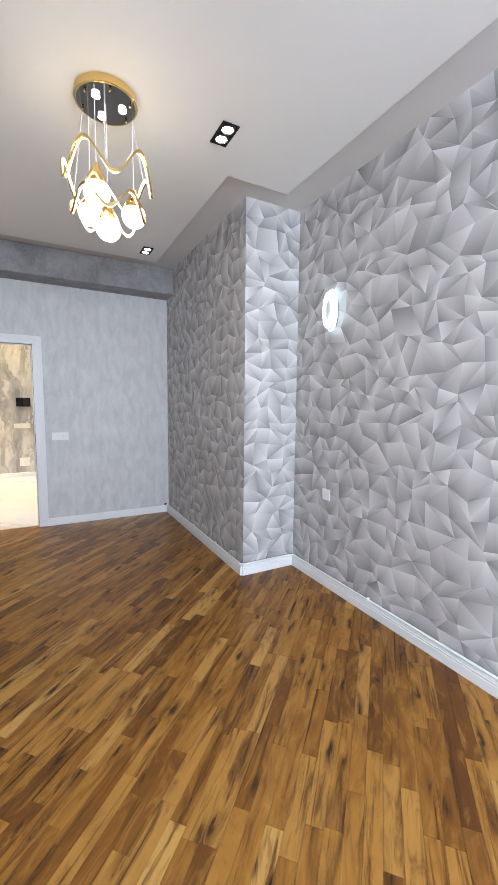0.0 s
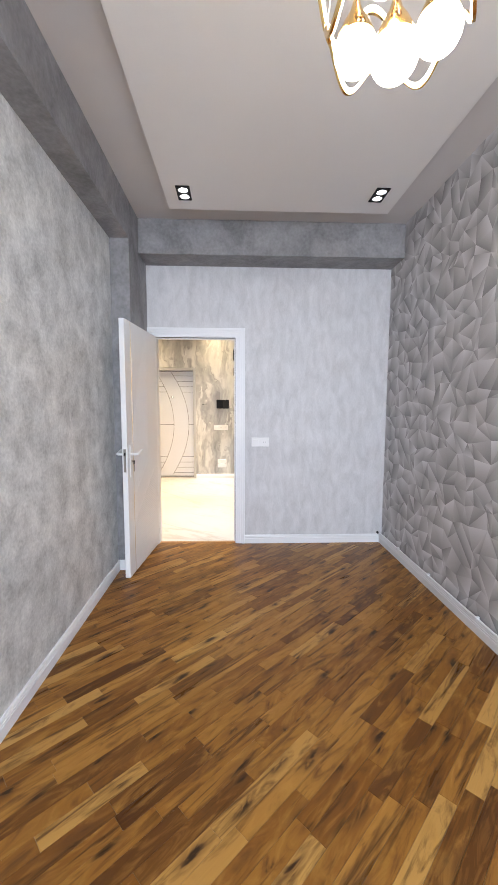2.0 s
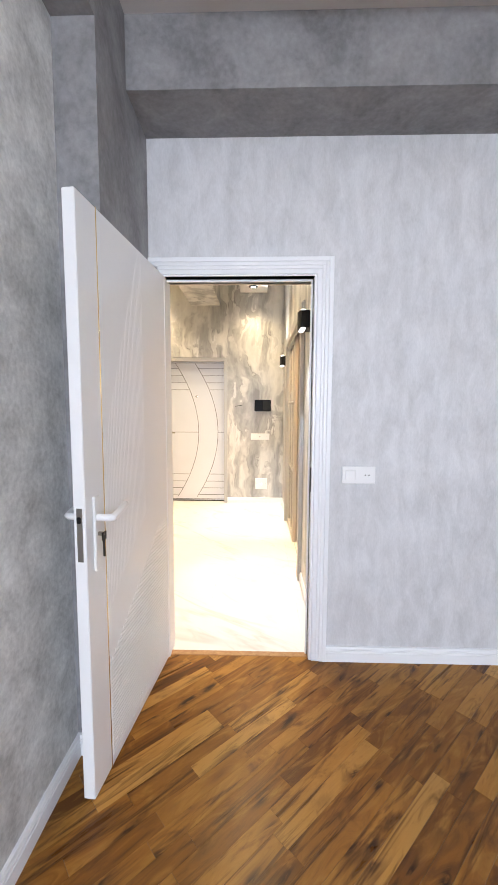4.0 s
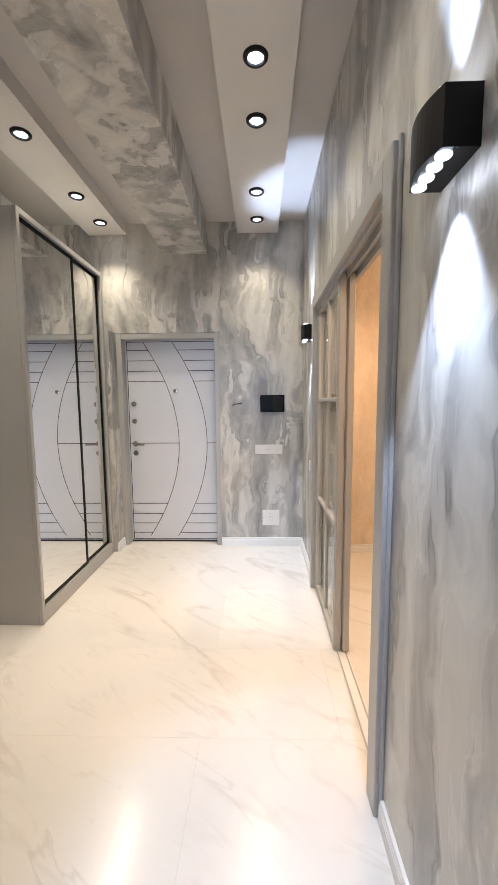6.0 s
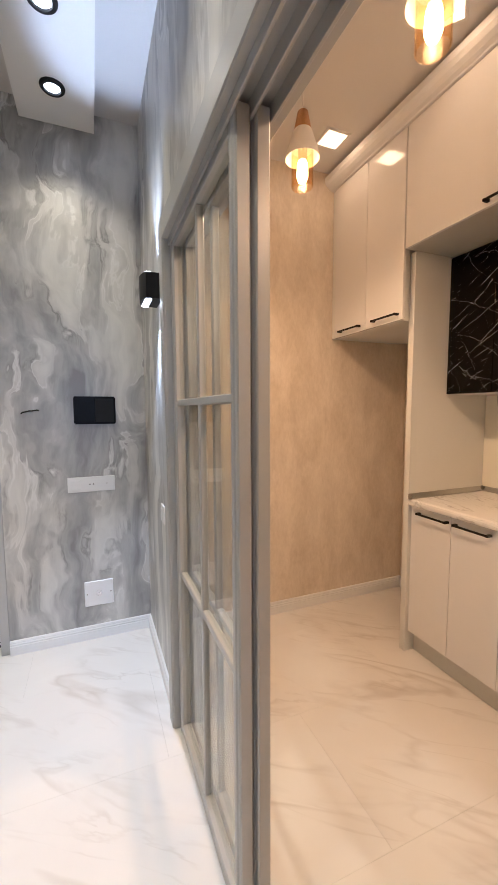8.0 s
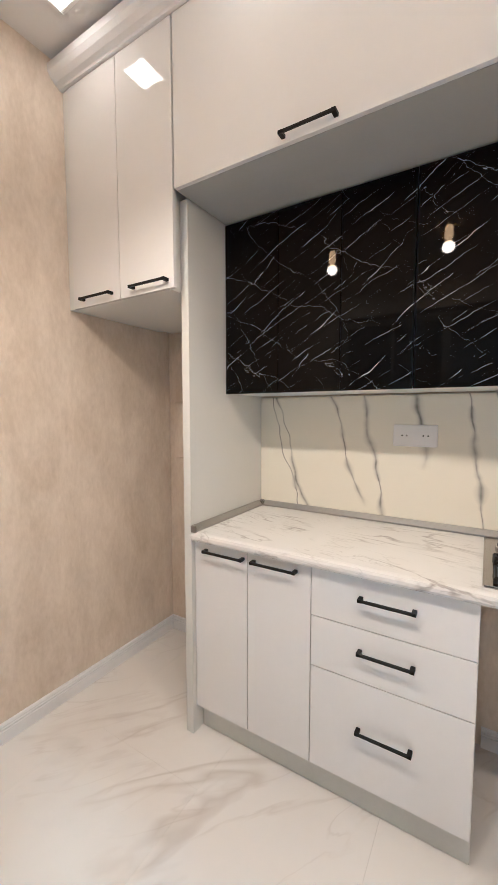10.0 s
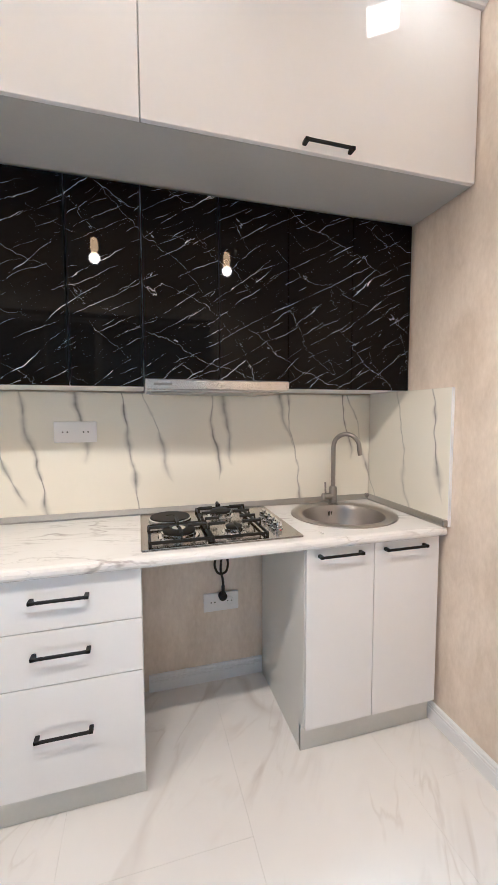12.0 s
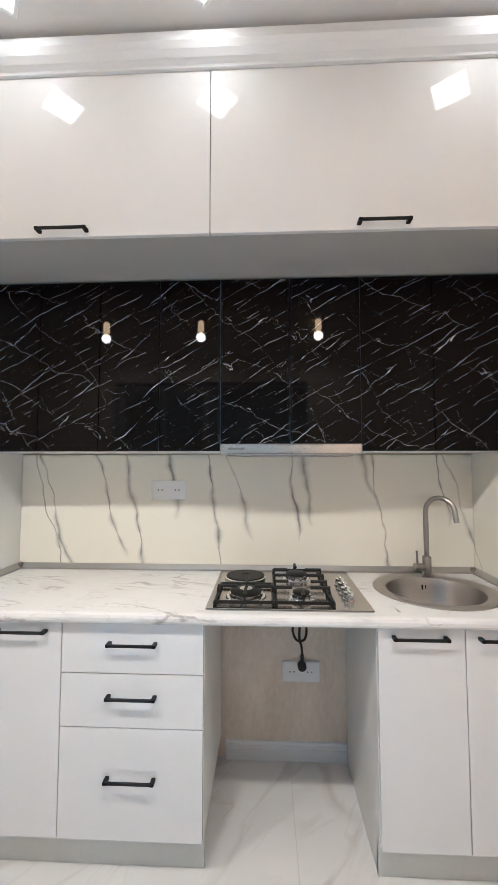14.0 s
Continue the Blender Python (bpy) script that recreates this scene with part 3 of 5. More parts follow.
part("strike_plate", bx(-0.0975, -0.0935, 0.005, 0.03, 0.93, 1.06, 0.001), M_BLACK, d, "black metal strike plate")
structure("threshold", bx(-0.862, -0.083, 0.02, 0.06, -0.01, 0.004, 0.002), M_WOOD, "brown wooden threshold strip in the doorway", "threshold")

LEAF = pose(-0.853, -0.006, 0, 0, 0, -95.5)


def leaf_box(bm, u0, u1, v0, v1, z0, z1, bev=0.0):
    """u runs from the hinge to the lock edge, v through the leaf's thickness."""
    return box(bm, u0, u1, v0, v1, z0, z1, bev, LEAF)


d = thing("door_1", (-0.853, -0.006, 0.01), "white interior door standing open with gold inlay line and ribbed carving", "door", kind="structure")
leaf = part("leaf", leaf_box(bmesh.new(), 0, 0.795, -0.042, 0.0, 0.012, 2.035, 0.003), M_WHITE, d)
part("inlay", leaf_box(bmesh.new(), 0.668, 0.672, -0.001, 0.0012, 0.012, 2.035), M_GOLD, leaf, "thin gold inlay line")
b = bmesh.new()
for i in range(46):
    z = 0.05 + i * 0.0165
    top = 0.66 - max(0.0, (z - 0.42)) * 1.45
    if top > 0.12:
        leaf_box(b, 0.02, min(0.664, top), -0.001, 0.0035, z, z + 0.0095, 0.0025)
part("ribs", b, M_WHITE, leaf)
b = bmesh.new()
for i in range(30):
    u = 0.66 - i * 0.0125
    z0 = 0.62 + (0.66 - u) * 0.75
    leaf_box(b, u - 0.006, u, -0.001, 0.0003, z0, min(2.02, z0 + 0.62 + i * 0.02))
part("fine_ribs", b, M_WHITE, leaf)
part("lock_plate", leaf_box(bmesh.new(), 0.794, 0.7965, -0.031, -0.011, 0.865, 1.045, 0.001), M_STEEL_DARK, d, "dark steel lock plate with latch")
b = leaf_box(bmesh.new(), 0.795, 0.803, -0.028, -0.014, 0.995, 1.017, 0.003)
part("latch", b, M_BLACK, d)
for sgn, v in ((1, 0.0), (-1, -0.042)):
    name = "handle"
    b = leaf_box(bmesh.new(), 0.715, 0.752, v, v + sgn * 0.009, 0.815, 1.075, 0.004)
    h = part(name, b, M_PLASTIC, d, "white lever handle on a long plate")
    pts = [(0.733, v + sgn * 0.008, 1.0), (0.733, v + sgn * 0.052, 1.0), (0.728, v + sgn * 0.060, 1.0), (0.69, v + sgn * 0.063, 1.008), (0.65, v + sgn * 0.060, 1.016), (0.615, v + sgn * 0.054, 1.017)]
    part("lever", sweep(bmesh.new(), [LEAF @ Vector(q) for q in pts], 0.0125, 12), M_PLASTIC, h, smooth=True)
k = part("key", leaf_box(bmesh.new(), 0.728, 0.738, 0.008, 0.030, 0.937, 0.950, 0.002), M_STEEL_DARK, d, "bunch of keys in the lock")
b = bmesh.new()
leaf_box(b, 0.715, 0.745, 0.026, 0.030, 0.920, 0.950, 0.004)
leaf_box(b, 0.720, 0.728, 0.024, 0.027, 0.860, 0.922, 0.002)
leaf_box(b, 0.733, 0.741, 0.028, 0.031, 0.866, 0.922, 0.002)
part("key_ring", b, M_BLACK, k)


# ---- small wall fittings ----
def plate(name, centre, u, n, width, height, cells, label, mat=None):
    """A wall plate; u runs along the wall, n out of it. cells: list of (kind, offset)."""
    c, u, n = Vector(centre), Vector(u), Vector(n)
    m = Matrix((u, Vector((0, 0, 1)), n)).transposed().to_4x4()
    m.translation = c
    t = thing(name, centre, label, "socket" if "socket" in name else "switch")
    part("plate", box(bmesh.new(), -width / 2, width / 2, -height / 2, height / 2, 0, 0.009, 0.003, m), mat or M_PLASTIC, t)
    for kind, o in cells:
        if kind == "rocker":
            part("rocker", box(bmesh.new(), o - 0.027, o + 0.027, -0.027, 0.027, 0.008, 0.0125, 0.003, m), M_PLASTIC, t)
        elif kind == "holes":
            for s in (-0.0095, 0.0095):
                part("pin_hole", disc(bmesh.new(), m @ pose(o + s, 0, 0.0085), 0.0035, 0.0012, 10), M_BLACK, t)
        elif kind == "round":
            r = part("well", lathe(bmesh.new(), [(0, 0.0092), (0.018, 0.0092), (0.0185, 0.0110), (0.021, 0.0110), (0.0215, 0.009)], m @ pose(o, 0, 0)), M_PLASTIC, t, smooth=True)
            for s in (-0.0095, 0.0095):
                part("pin_hole", disc(bmesh.new(), m @ pose(o + s, 0, 0.0095), 0.003, 0.0012, 10), M_BLACK, r)
        elif kind == "dot":
            part("pilot_mark", box(bmesh.new(), o - 0.006, o + 0.006, -0.0015, 0.0015, 0.0085, 0.0097, 0, m), M_STEEL_DARK, t)
        elif kind == "coax":
            part("coax_port", lathe(bmesh.new(), [(0, 0.013), (0.004, 0.013), (0.004, 0.010), (0.010, 0.010), (0.011, 0.0085), (0.016, 0.0085), (0.017, 0.0105), (0.018, 0.0085)], m @ pose(o, 0, 0)), M_CHROME, t, smooth=True)
        elif kind == "screw":
            part("screw", disc(bmesh.new(), m @ pose(o, 0, 0.0085), 0.004, 0.0015, 10), M_STEEL_DARK, t)
    return t


plate("switch_socket", (0.151, 0, 1.025), (1, 0, 0), (0, -1, 0), 0.172, 0.09, [("rocker", -0.043), ("holes", 0.043)], "white double plate with rocker switch and socket on the wall")
plate("wall_socket", (1.886, -2.585, 0.722), (0, -1, 0), (-1, 0, 0), 0.088, 0.088, [("dot", 0)], "small white socket plate on the faceted wallpaper")

# oval ring lamp on the faceted wall
s = thing("wall_sconce", (1.89, -2.585, 1.96), "white oval wall lamp glowing cool white", "wall lamp")
m = pose(1.888, -2.585, 2.10, 0, -90, 0) @ Matrix.Diagonal((1.0, 0.42, 1, 1))
part("back_plate", lathe(bmesh.new(), [(0, 0), (0.14, 0), (0.145, 0.01), (0.145, 0.03), (0.135, 0.036), (0, 0.036)], m, 40), M_PLASTIC, s, smooth=True)
part("light_ring", lathe(bmesh.new(), [(0.085, 0.036), (0.09, 0.05), (0.125, 0.05), (0.132, 0.036)], m, 40), E_SCONCE, s, smooth=True)
part("front_disc", lathe(bmesh.new(), [(0, 0.042), (0.07, 0.042), (0.074, 0.036)], m, 40), M_PLASTIC, s, smooth=True)
part("back_glow", lathe(bmesh.new(), [(0.146, 0.004), (0.149, 0.006), (0.149, 0.016), (0.146, 0.018)], m, 40), E_SCONCE, s, smooth=True)


# recessed double spots
def double_spot(x, y, rz):
    t = thing("recessed_spotlight", (x, y, 2.92), "black rectangular recessed double spotlight, lit, in the ceiling", "spotlight", "bedroom spotlights", rz=rz)
    m = root_matrix(t)
    b = bmesh.new()
    for a in ((-0.05, -0.043, -0.095, 0.095), (0.043, 0.05, -0.095, 0.095), (-0.043, 0.043, -0.095, -0.088), (-0.043, 0.043, 0.088, 0.095)):
        box(b, *a, -0.006, 0.0, 0.001, m)
    part("frame", b, M_BLACK, t)
    part("tray", box(bmesh.new(), -0.043, 0.043, -0.088, 0.088, -0.003, -0.0005, 0, m), M_BLACK, t)
    for o in (-0.043, 0.043):
        r = part("reflector", lathe(bmesh.new(), [(0.030, -0.003), (0.033, -0.0075), (0.037, -0.0075), (0.038, -0.003)], m @ pose(0, o, 0)), M_CHROME, t, smooth=True)
        part("lens", lathe(bmesh.new(), [(0, -0.006), (0.028, -0.0055), (0.031, -0.004)], m @ pose(0, o, 0)), E_SPOT, r)
    return t


for x, y in ((-0.47, -0.81), (0.955, -0.845), (-0.475, -2.76), (0.94, -2.745), (-0.47, -4.7), (1.2, -4.7), (-0.47, -6.3), (1.2, -6.3)):
    double_spot(x, y, 0)

# chandelier
CX, CY = 0.315, -2.705
c = thing("chandelier", (CX, CY, 2.92), "gold chandelier with wavy glowing ribbon and four white globes", "chandelier")
m = pose(CX, CY, 0)
part("canopy", lathe(bmesh.new(), [(0.0, 2.919), (0.146, 2.919), (0.149, 2.915), (0.149, 2.882), (0.146, 2.879), (0.138, 2.879)], m, 48), M_GOLD, c, smooth=True)
part("canopy_mirror", lathe(bmesh.new(), [(0, 2.8785), (0.139, 2.8785), (0.139, 2.882)], m, 48), M_DARK_MIRROR, c, "dark mirrored underside")


def ribbon(bm, r, zc, amp, waves, phase, w, off, thick):
    n = 160
    rows = []
    for i in range(n):
        a = 2 * math.pi * i / n
        z = zc + amp * math.sin(waves * a + phase)
        rows.append([bm.verts.new((CX + q * math.cos(a), CY + q * math.sin(a), z + dz)) for q, dz in ((r + off, -w / 2), (r + off + thick, -w / 2), (r + off + thick, w / 2), (r + off, w / 2))])
    for i in range(n):
        p, q = rows[i], rows[(i + 1) % n]
        for j in range(4):
            bm.faces.new((p[j], q[j], q[(j + 1) % 4], p[(j + 1) % 4]))
    return bm


rb = part("ribbon", ribbon(bmesh.new(), 0.21, 2.535, 0.068, 5, 0.14, 0.016, 0, 0.010), M_GOLD, c, "polished gold wavy band")
part("light_strip", ribbon(bmesh.new(), 0.21, 2.535, 0.068, 5, 0.14, 0.014, -0.0062, 0.006), E_RING, rb)
rb = part("ribbon", ribbon(bmesh.new(), 0.175, 2.375, 0.048, 5, 0.785, 0.015, 0, 0.008), M_GOLD, c, "polished gold wavy band")
part("light_strip", ribbon(bmesh.new(), 0.175, 2.375, 0.048, 5, 0.785, 0.012, -0.0052, 0.005), E_RING, rb)
for gx, gy, gz in ((0.245, -2.815, 2.405), (0.242, -2.595, 2.395), (0.31, -2.715, 2.29), (0.448, -2.665, 2.40)):
    g = part("globe", lathe(bmesh.new(), [(0.061 * math.sin(a), gz - 0.061 * math.cos(a)) for a in [math.pi * 0.68 * i / 14 for i in range(15)]], pose(gx, gy, 0)), E_GLOBE, c, "glowing white glass globe", smooth=True)
    part("cap", lathe(bmesh.new(), [(0.054, gz + 0.030), (0.051, gz + 0.042), (0.036, gz + 0.075), (0.018, gz + 0.105), (0.010, gz + 0.13), (0.0, gz + 0.132)], pose(gx, gy, 0)), M_GOLD, g, "gold teardrop cap", smooth=True)
    part("cable", sweep(bmesh.new(), [(gx, gy, gz + 0.12), (gx, gy, 2.876)], 0.002, 6), M_CABLE, c)
for i in range(3):
    a = 0.3 + i * 2.1
    part("cable", sweep(bmesh.new(), [(CX + 0.20 * math.cos(a), CY + 0.20 * math.sin(a), 2.535 + 0.068 * math.sin(5 * a + 0.14)), (CX + 0.14 * math.cos(a), CY + 0.14 * math.sin(a), 2.876)], 0.0015, 6), M_CABLE, c)
for dx, dy in ((-0.055, -0.05), (0.075, -0.01), (-0.01, 0.085)):
    part("canopy_light", disc(bmesh.new(), pose(CX + dx, CY + dy, 2.868), 0.019, 0.006, 20, 0.001), E_SPOT, c)
for i in range(6):
    a = 0.5 + i * 1.05
    part("nut", disc(bmesh.new(), pose(CX + 0.12 * math.cos(a), CY + 0.12 * math.sin(a), 2.863), 0.006, 0.012, 10, 0.002), M_GOLD, c)


# ---- hall: shell ----
HX0, HX1, HY0, HY1 = -2.45, -0.03, 0.12, 3.47
structure("slab_hall", bx(-2.6, 2.05, 0.03, 3.75, -0.14, -0.012), M_GROUT, "pale grout bed under the marble tiles", "floor")
b = bx(-2.6, -1.80, HY1, 3.72, 0, 3.15)
box(b, -0.82, 0.10, HY1, 3.72, 0, 3.15)
box(b, -1.80, -0.82, HY1, 3.72, 2.07, 3.15)
structure("wall_hall_north", b, M_SMOKY, "smoky grey marble wallpaper wall round the entrance door")
structure("pier_hall", bx(-2.45, -1.802, 3.30, HY1, 0, 2.072), M_SMOKY, "short smoky marble wallpaper pier beside the wardrobe", "pier")
b = bx(HX1, 0.10, HY0, 1.03, 0, 3.15)
box(b, HX1, 0.10, 2.61, HY1, 0, 3.15)
box(b, HX1, 0.10, 1.03, 2.61, 2.10, 3.15)
structure("wall_hall_east", b, M_SMOKY, "smoky grey marble wallpaper wall round the kitchen opening")
structure("wall_hall_west", bx(-2.6, HX0, HY0, HY1, 0, 3.15), M_SMOKY, "smoky grey marble wallpaper wall behind the wardrobe")
b = bx(-2.6, -0.865, 0.122, 0.14, 0, 3.15)
box(b, -0.08, HX1, 0.122, 0.14, 0, 3.15)
box(b, -0.865, -0.08, 0.122, 0.14, 2.03, 3.15)
structure("wall_hall_south", b, M_SMOKY, "smoky grey marble wallpaper wall round the bedroom door")
# takes the same shade-darkened tone as the bedroom border
structure("ceiling_2", bx(-2.6, 0.1, 0.12, 3.72, 3.05, 3.2), M_CEIL_SHADED, "white hall ceiling", "ceiling")
structure("beam_hall", bx(-1.315, -0.915, HY0, HY1, 2.775, 3.05), M_SMOKY, "wide ceiling beam in smoky marble wallpaper", "beam")
structure("ceiling_panel_hall_right", bx(-0.637, -0.268, 0.3, 3.46, 2.945, 3.05), M_PANEL, "white dropped ceiling strip with spotlights", "ceiling")
structure("ceiling_panel_hall_left", bx(-2.0, -1.655, 0.3, 3.46, 2.95, 3.05), M_PANEL, "white dropped ceiling strip with spotlights", "ceiling")
skirt("baseboard", [(-0.82, HY1, HX1, HY1, 0, -1), (HX1, HY1, HX1, 2.67, -1, 0), (HX1, 0.942, HX1, 0.14, -1, 0), (-1.802, 3.57, -1.802, 3.30, 1, 0)])

for sx, sy in HALL_SPOTS:
    t = thing("downlight", (sx, sy, 2.945), "round recessed downlight with a black rim, lit", "spotlight", "hall downlights")
    z = 2.945 if sx > -1 else 2.95
    part("rim", lathe(bmesh.new(), [(0.034, z - 0.002), (0.038, z - 0.012), (0.050, z - 0.012), (0.056, z - 0.006), (0.057, z)], pose(sx, sy, 0), 32), M_BLACK, t, smooth=True)
    part("lens", lathe(bmesh.new(), [(0, z - 0.006), (0.030, z - 0.006), (0.036, z - 0.003)], pose(sx, sy, 0), 32), E_SPOT, t)

for wy in (0.62, 2.84):
    t = thing("wall_lamp", (-0.03, wy, 1.89), "black up-and-down wall lamp with a row of lit lenses", "wall lamp", "hall wall lamps")
    b = bmesh.new()
    n = 10
    out = [(-0.03, wy - 0.08), *[(-0.10 - 0.03 * math.sin(math.pi * i / n) * 0.6 - 0.0, wy - 0.08 + 0.16 * i / n) for i in range(n + 1)], (-0.03, wy + 0.08)]
    lo = [b.verts.new((x, y, 1.888)) for x, y in out]
    hi = [b.verts.new((x, y, 1.998)) for x, y in out]
    for i in range(len(out)):
        j = (i + 1) % len(out)
        b.faces.new((lo[i], lo[j], hi[j], hi[i]))
    b.faces.new(lo)
    b.faces.new(hi)
    bmesh.ops.recalc_face_normals(b, faces=b.faces)
    part("housing", b, M_BLACK, t)
    for i in range(4):
        for z in (1.884, 1.9985):
            part("lens", disc(bmesh.new(), pose(-0.088, wy - 0.057 + 0.038 * i, z), 0.015, 0.004, 16), E_SPOT, t)

# entrance door
d = thing("entrance_door", (-1.30, 3.55, 0), "pale grey steel entrance door with dark curved and straight grooves", "door")
b = bx(-1.80, -1.752, 3.472, 3.66, 0, 2.068, 0.003)
box(b, -0.868, -0.821, 3.472, 3.66, 0, 2.068, 0.003)
box(b, -1.752, -0.868, 3.472, 3.66, 2.02, 2.068, 0.003)
part("frame", b, M_GREIGE, d)
leaf = part("leaf", bx(-1.752, -0.868, 3.58, 3.64, 0.015, 2.02, 0.003), M_ENTRANCE, d)
b = bx(-1.75, -0.87, 3.574, 3.58, 0.001, 0.016)
part("sill", b, M_GROOVE, d)


def strip(bm, pts, w):
    """A thin dark line on the leaf through points (x, z)."""
    for (xa, za), (xb, zb) in zip(pts, pts[1:]):
        d2 = Vector((xb - xa, zb - za))
        nrm = Vector((-d2.y, d2.x)).normalized() * (w / 2)
        v = [bm.verts.new((x, 3.5782, z)) for x, z in ((xa + nrm.x, za + nrm.y), (xb + nrm.x, zb + nrm.y), (xb - nrm.x, zb - nrm.y), (xa - nrm.x, za - nrm.y))]
        bm.faces.new(v)
    return bm


def arc_x(z, x_end, x_mid):
    k = (z - 1.02) / 0.98
    return x_mid + (x_end - x_mid) * k * k


L, R, T, B = -1.735, -0.872, 2.005, 0.03
zs = [0.06 + 1.94 * i / 28 for i in range(29)]
arcs = ((-1.575, -1.245), (-1.29, -0.965))
for xe, xm in arcs:
    part("groove", strip(bmesh.new(), [(arc_x(z, xe, xm), z) for z in zs], 0.006), M_GROOVE, leaf)
for z in (1.925, 1.825, 1.725, 1.625, 1.015, 0.40, 0.295, 0.195, 0.095):
    part("groove", strip(bmesh.new(), [(L, z), (arc_x(z, *arcs[0]), z)], 0.006), M_GROOVE, leaf)
    part("groove", strip(bmesh.new(), [(arc_x(z, *arcs[1]), z), (R, z)], 0.006), M_GROOVE, leaf)
part("groove", strip(bmesh.new(), [(L, B), (L, T), (R, T)], 0.006), M_GROOVE, leaf)
part("groove", strip(bmesh.new(), [(L, B), (R, B)], 0.006), M_GROOVE, leaf)
FACE = pose(0, 3.58, 0, 90, 0, 0)
part("peephole", lathe(bmesh.new(), [(0, 0.006), (0.006, 0.006), (0.008, 0.010), (0.018, 0.008), (0.02, 0)], FACE @ pose(-1.27, 1.53, 0)), M_CHROME, d, smooth=True)
for z in (1.405, 1.235, 0.915):
    part("lock_rose", lathe(bmesh.new(), [(0, 0.012), (0.012, 0.012), (0.014, 0.009), (0.024, 0.008), (0.026, 0)], FACE @ pose(-1.685, z, 0)), M_STEEL_DARK, d, smooth=True)
h = part("handle", lathe(bmesh.new(), [(0, 0.014), (0.020, 0.013), (0.026, 0.004), (0.026, 0)], FACE @ pose(-1.685, 1.01, 0)), M_STEEL_DARK, d, "dark steel lever handle", smooth=True)
part("lever", sweep(bmesh.new(), [(-1.685, 3.57, 1.01), (-1.685, 3.53, 1.01), (-1.67, 3.52, 1.01), (-1.58, 3.522, 1.006)], 0.009, 10), M_STEEL_DARK, h, smooth=True)

# mirrored wardrobe
w = thing("wardrobe", (-2.1, 2.67, 0), "built-in wardrobe with two mirrored sliding doors in black frames", "wardrobe")
b = bx(-2.44, -1.862, 2.075, 2.093, 0, 2.56, 0.002)
box(b, -2.44, -1.862, 3.27, 3.29, 0, 2.56, 0.002)
box(b, -2.44, -1.862, 2.093, 3.27, 2.54, 2.56, 0.002)
box(b, -2.44, -2.425, 2.093, 3.27, 0, 2.54)
part("body", b, M_GREIGE, w)
b = bx(-1.862, -1.835, 2.075, 2.105, 0, 2.56, 0.003)
box(b, -1.862, -1.835, 3.255, 3.29, 0, 2.56, 0.003)
box(b, -1.862, -1.835, 2.105, 3.255, 2.525, 2.56, 0.003)
part("surround", b, M_GREIGE, w)
part("plinth", bx(-1.87, -1.838, 2.105, 3.255, 0, 0.105, 0.003), M_GREIGE, w)
for y0, y1, x in ((2.11, 2.79, -1.858), (2.77, 3.252, -1.872)):
    dr = part("sliding_door", bx(x - 0.012, x - 0.002, y0 + 0.018, y1 - 0.018, 0.13, 2.50), M_MIRROR, w, "tall mirror panel")
    b = bx(x - 0.014, x + 0.004, y0, y0 + 0.02, 0.108, 2.523, 0.002)
    box(b, x - 0.014, x + 0.004, y1 - 0.02, y1, 0.108, 2.523, 0.002)
    box(b, x - 0.014, x + 0.003, y0 + 0.02, y1 - 0.02, 0.108, 0.132, 0.002)
    box(b, x - 0.014, x + 0.003, y0 + 0.02, y1 - 0.02, 2.498, 2.523, 0.002)
    part("door_frame", b, M_BLACK, dr, "black metal frame")

# fittings on the entrance wall
t = thing("intercom_panel", (-0.318, HY1, 1.40), "glossy black video intercom panel on the wall", "intercom")
part("body", bx(-0.435, -0.205, 3.445, 3.47, 1.32, 1.482, 0.006, seg=2), M_BLACK_GLOSS, t)
part("screen", bx(-0.422, -0.325, 3.4435, 3.446, 1.333, 1.47, 0.001), M_BLACK_GLOSS, t)
part("key_pad", bx(-0.318, -0.216, 3.4432, 3.446, 1.333, 1.47, 0.001), M_BLACK, t)
t = thing("loose_wires", (-0.65, HY1, 1.395), "two short dark wires poking out of the wall", "wire")
part("wire", sweep(bmesh.new(), [(-0.66, 3.472, 1.40), (-0.665, 3.45, 1.398), (-0.69, 3.44, 1.392), (-0.70, 3.44, 1.385)], 0.0045, 6), M_RUBBER, t)
part("wire", sweep(bmesh.new(), [(-0.655, 3.472, 1.40), (-0.645, 3.452, 1.40), (-0.62, 3.445, 1.404), (-0.61, 3.446, 1.400)], 0.0045, 6), M_RUBBER, t)
plate("switch_socket", (-0.354, HY1, 0.962), (1, 0, 0), (0, -1, 0), 0.262, 0.09, [("rocker", -0.085), ("holes", 0.0), ("dot", 0.085)], "white triple plate with switch and socket on marble wallpaper")
plate("antenna_socket", (-0.336, HY1, 0.285), (1, 0, 0), (0, -1, 0), 0.165, 0.155, [("coax", 0.0), ("screw", -0.068), ("screw", 0.068)], "square white antenna socket plate low on the wall")
plate("switch", (HX1, 2.86, 0.90), (0, -1, 0), (-1, 0, 0), 0.088, 0.088, [("rocker", 0.0)], "white light switch beside the kitchen opening")

# ---- kitchen opening: casing and sliding leaves ----
k = thing("kitchen_door_frame", (0.03, 1.83, 0), "grey-beige casing and top track of the kitchen opening", "door frame", kind="structure")
b = bx(-0.058, HX1, 0.955, 1.045, 0, 2.16, 0.004)
box(b, -0.058, HX1, 2.595, 2.668, 0, 2.16, 0.004)
box(b, -0.058, HX1, 1.045, 2.595, 2.075, 2.16, 0.004)
box(b, -0.044, HX1, 0.942, 0.955, 0, 2.17, 0.003)
part("casing", b, M_GREIGE, k)
b = bx(-0.05, 0.115, 1.032, 1.048, 0, 2.10, 0.002)
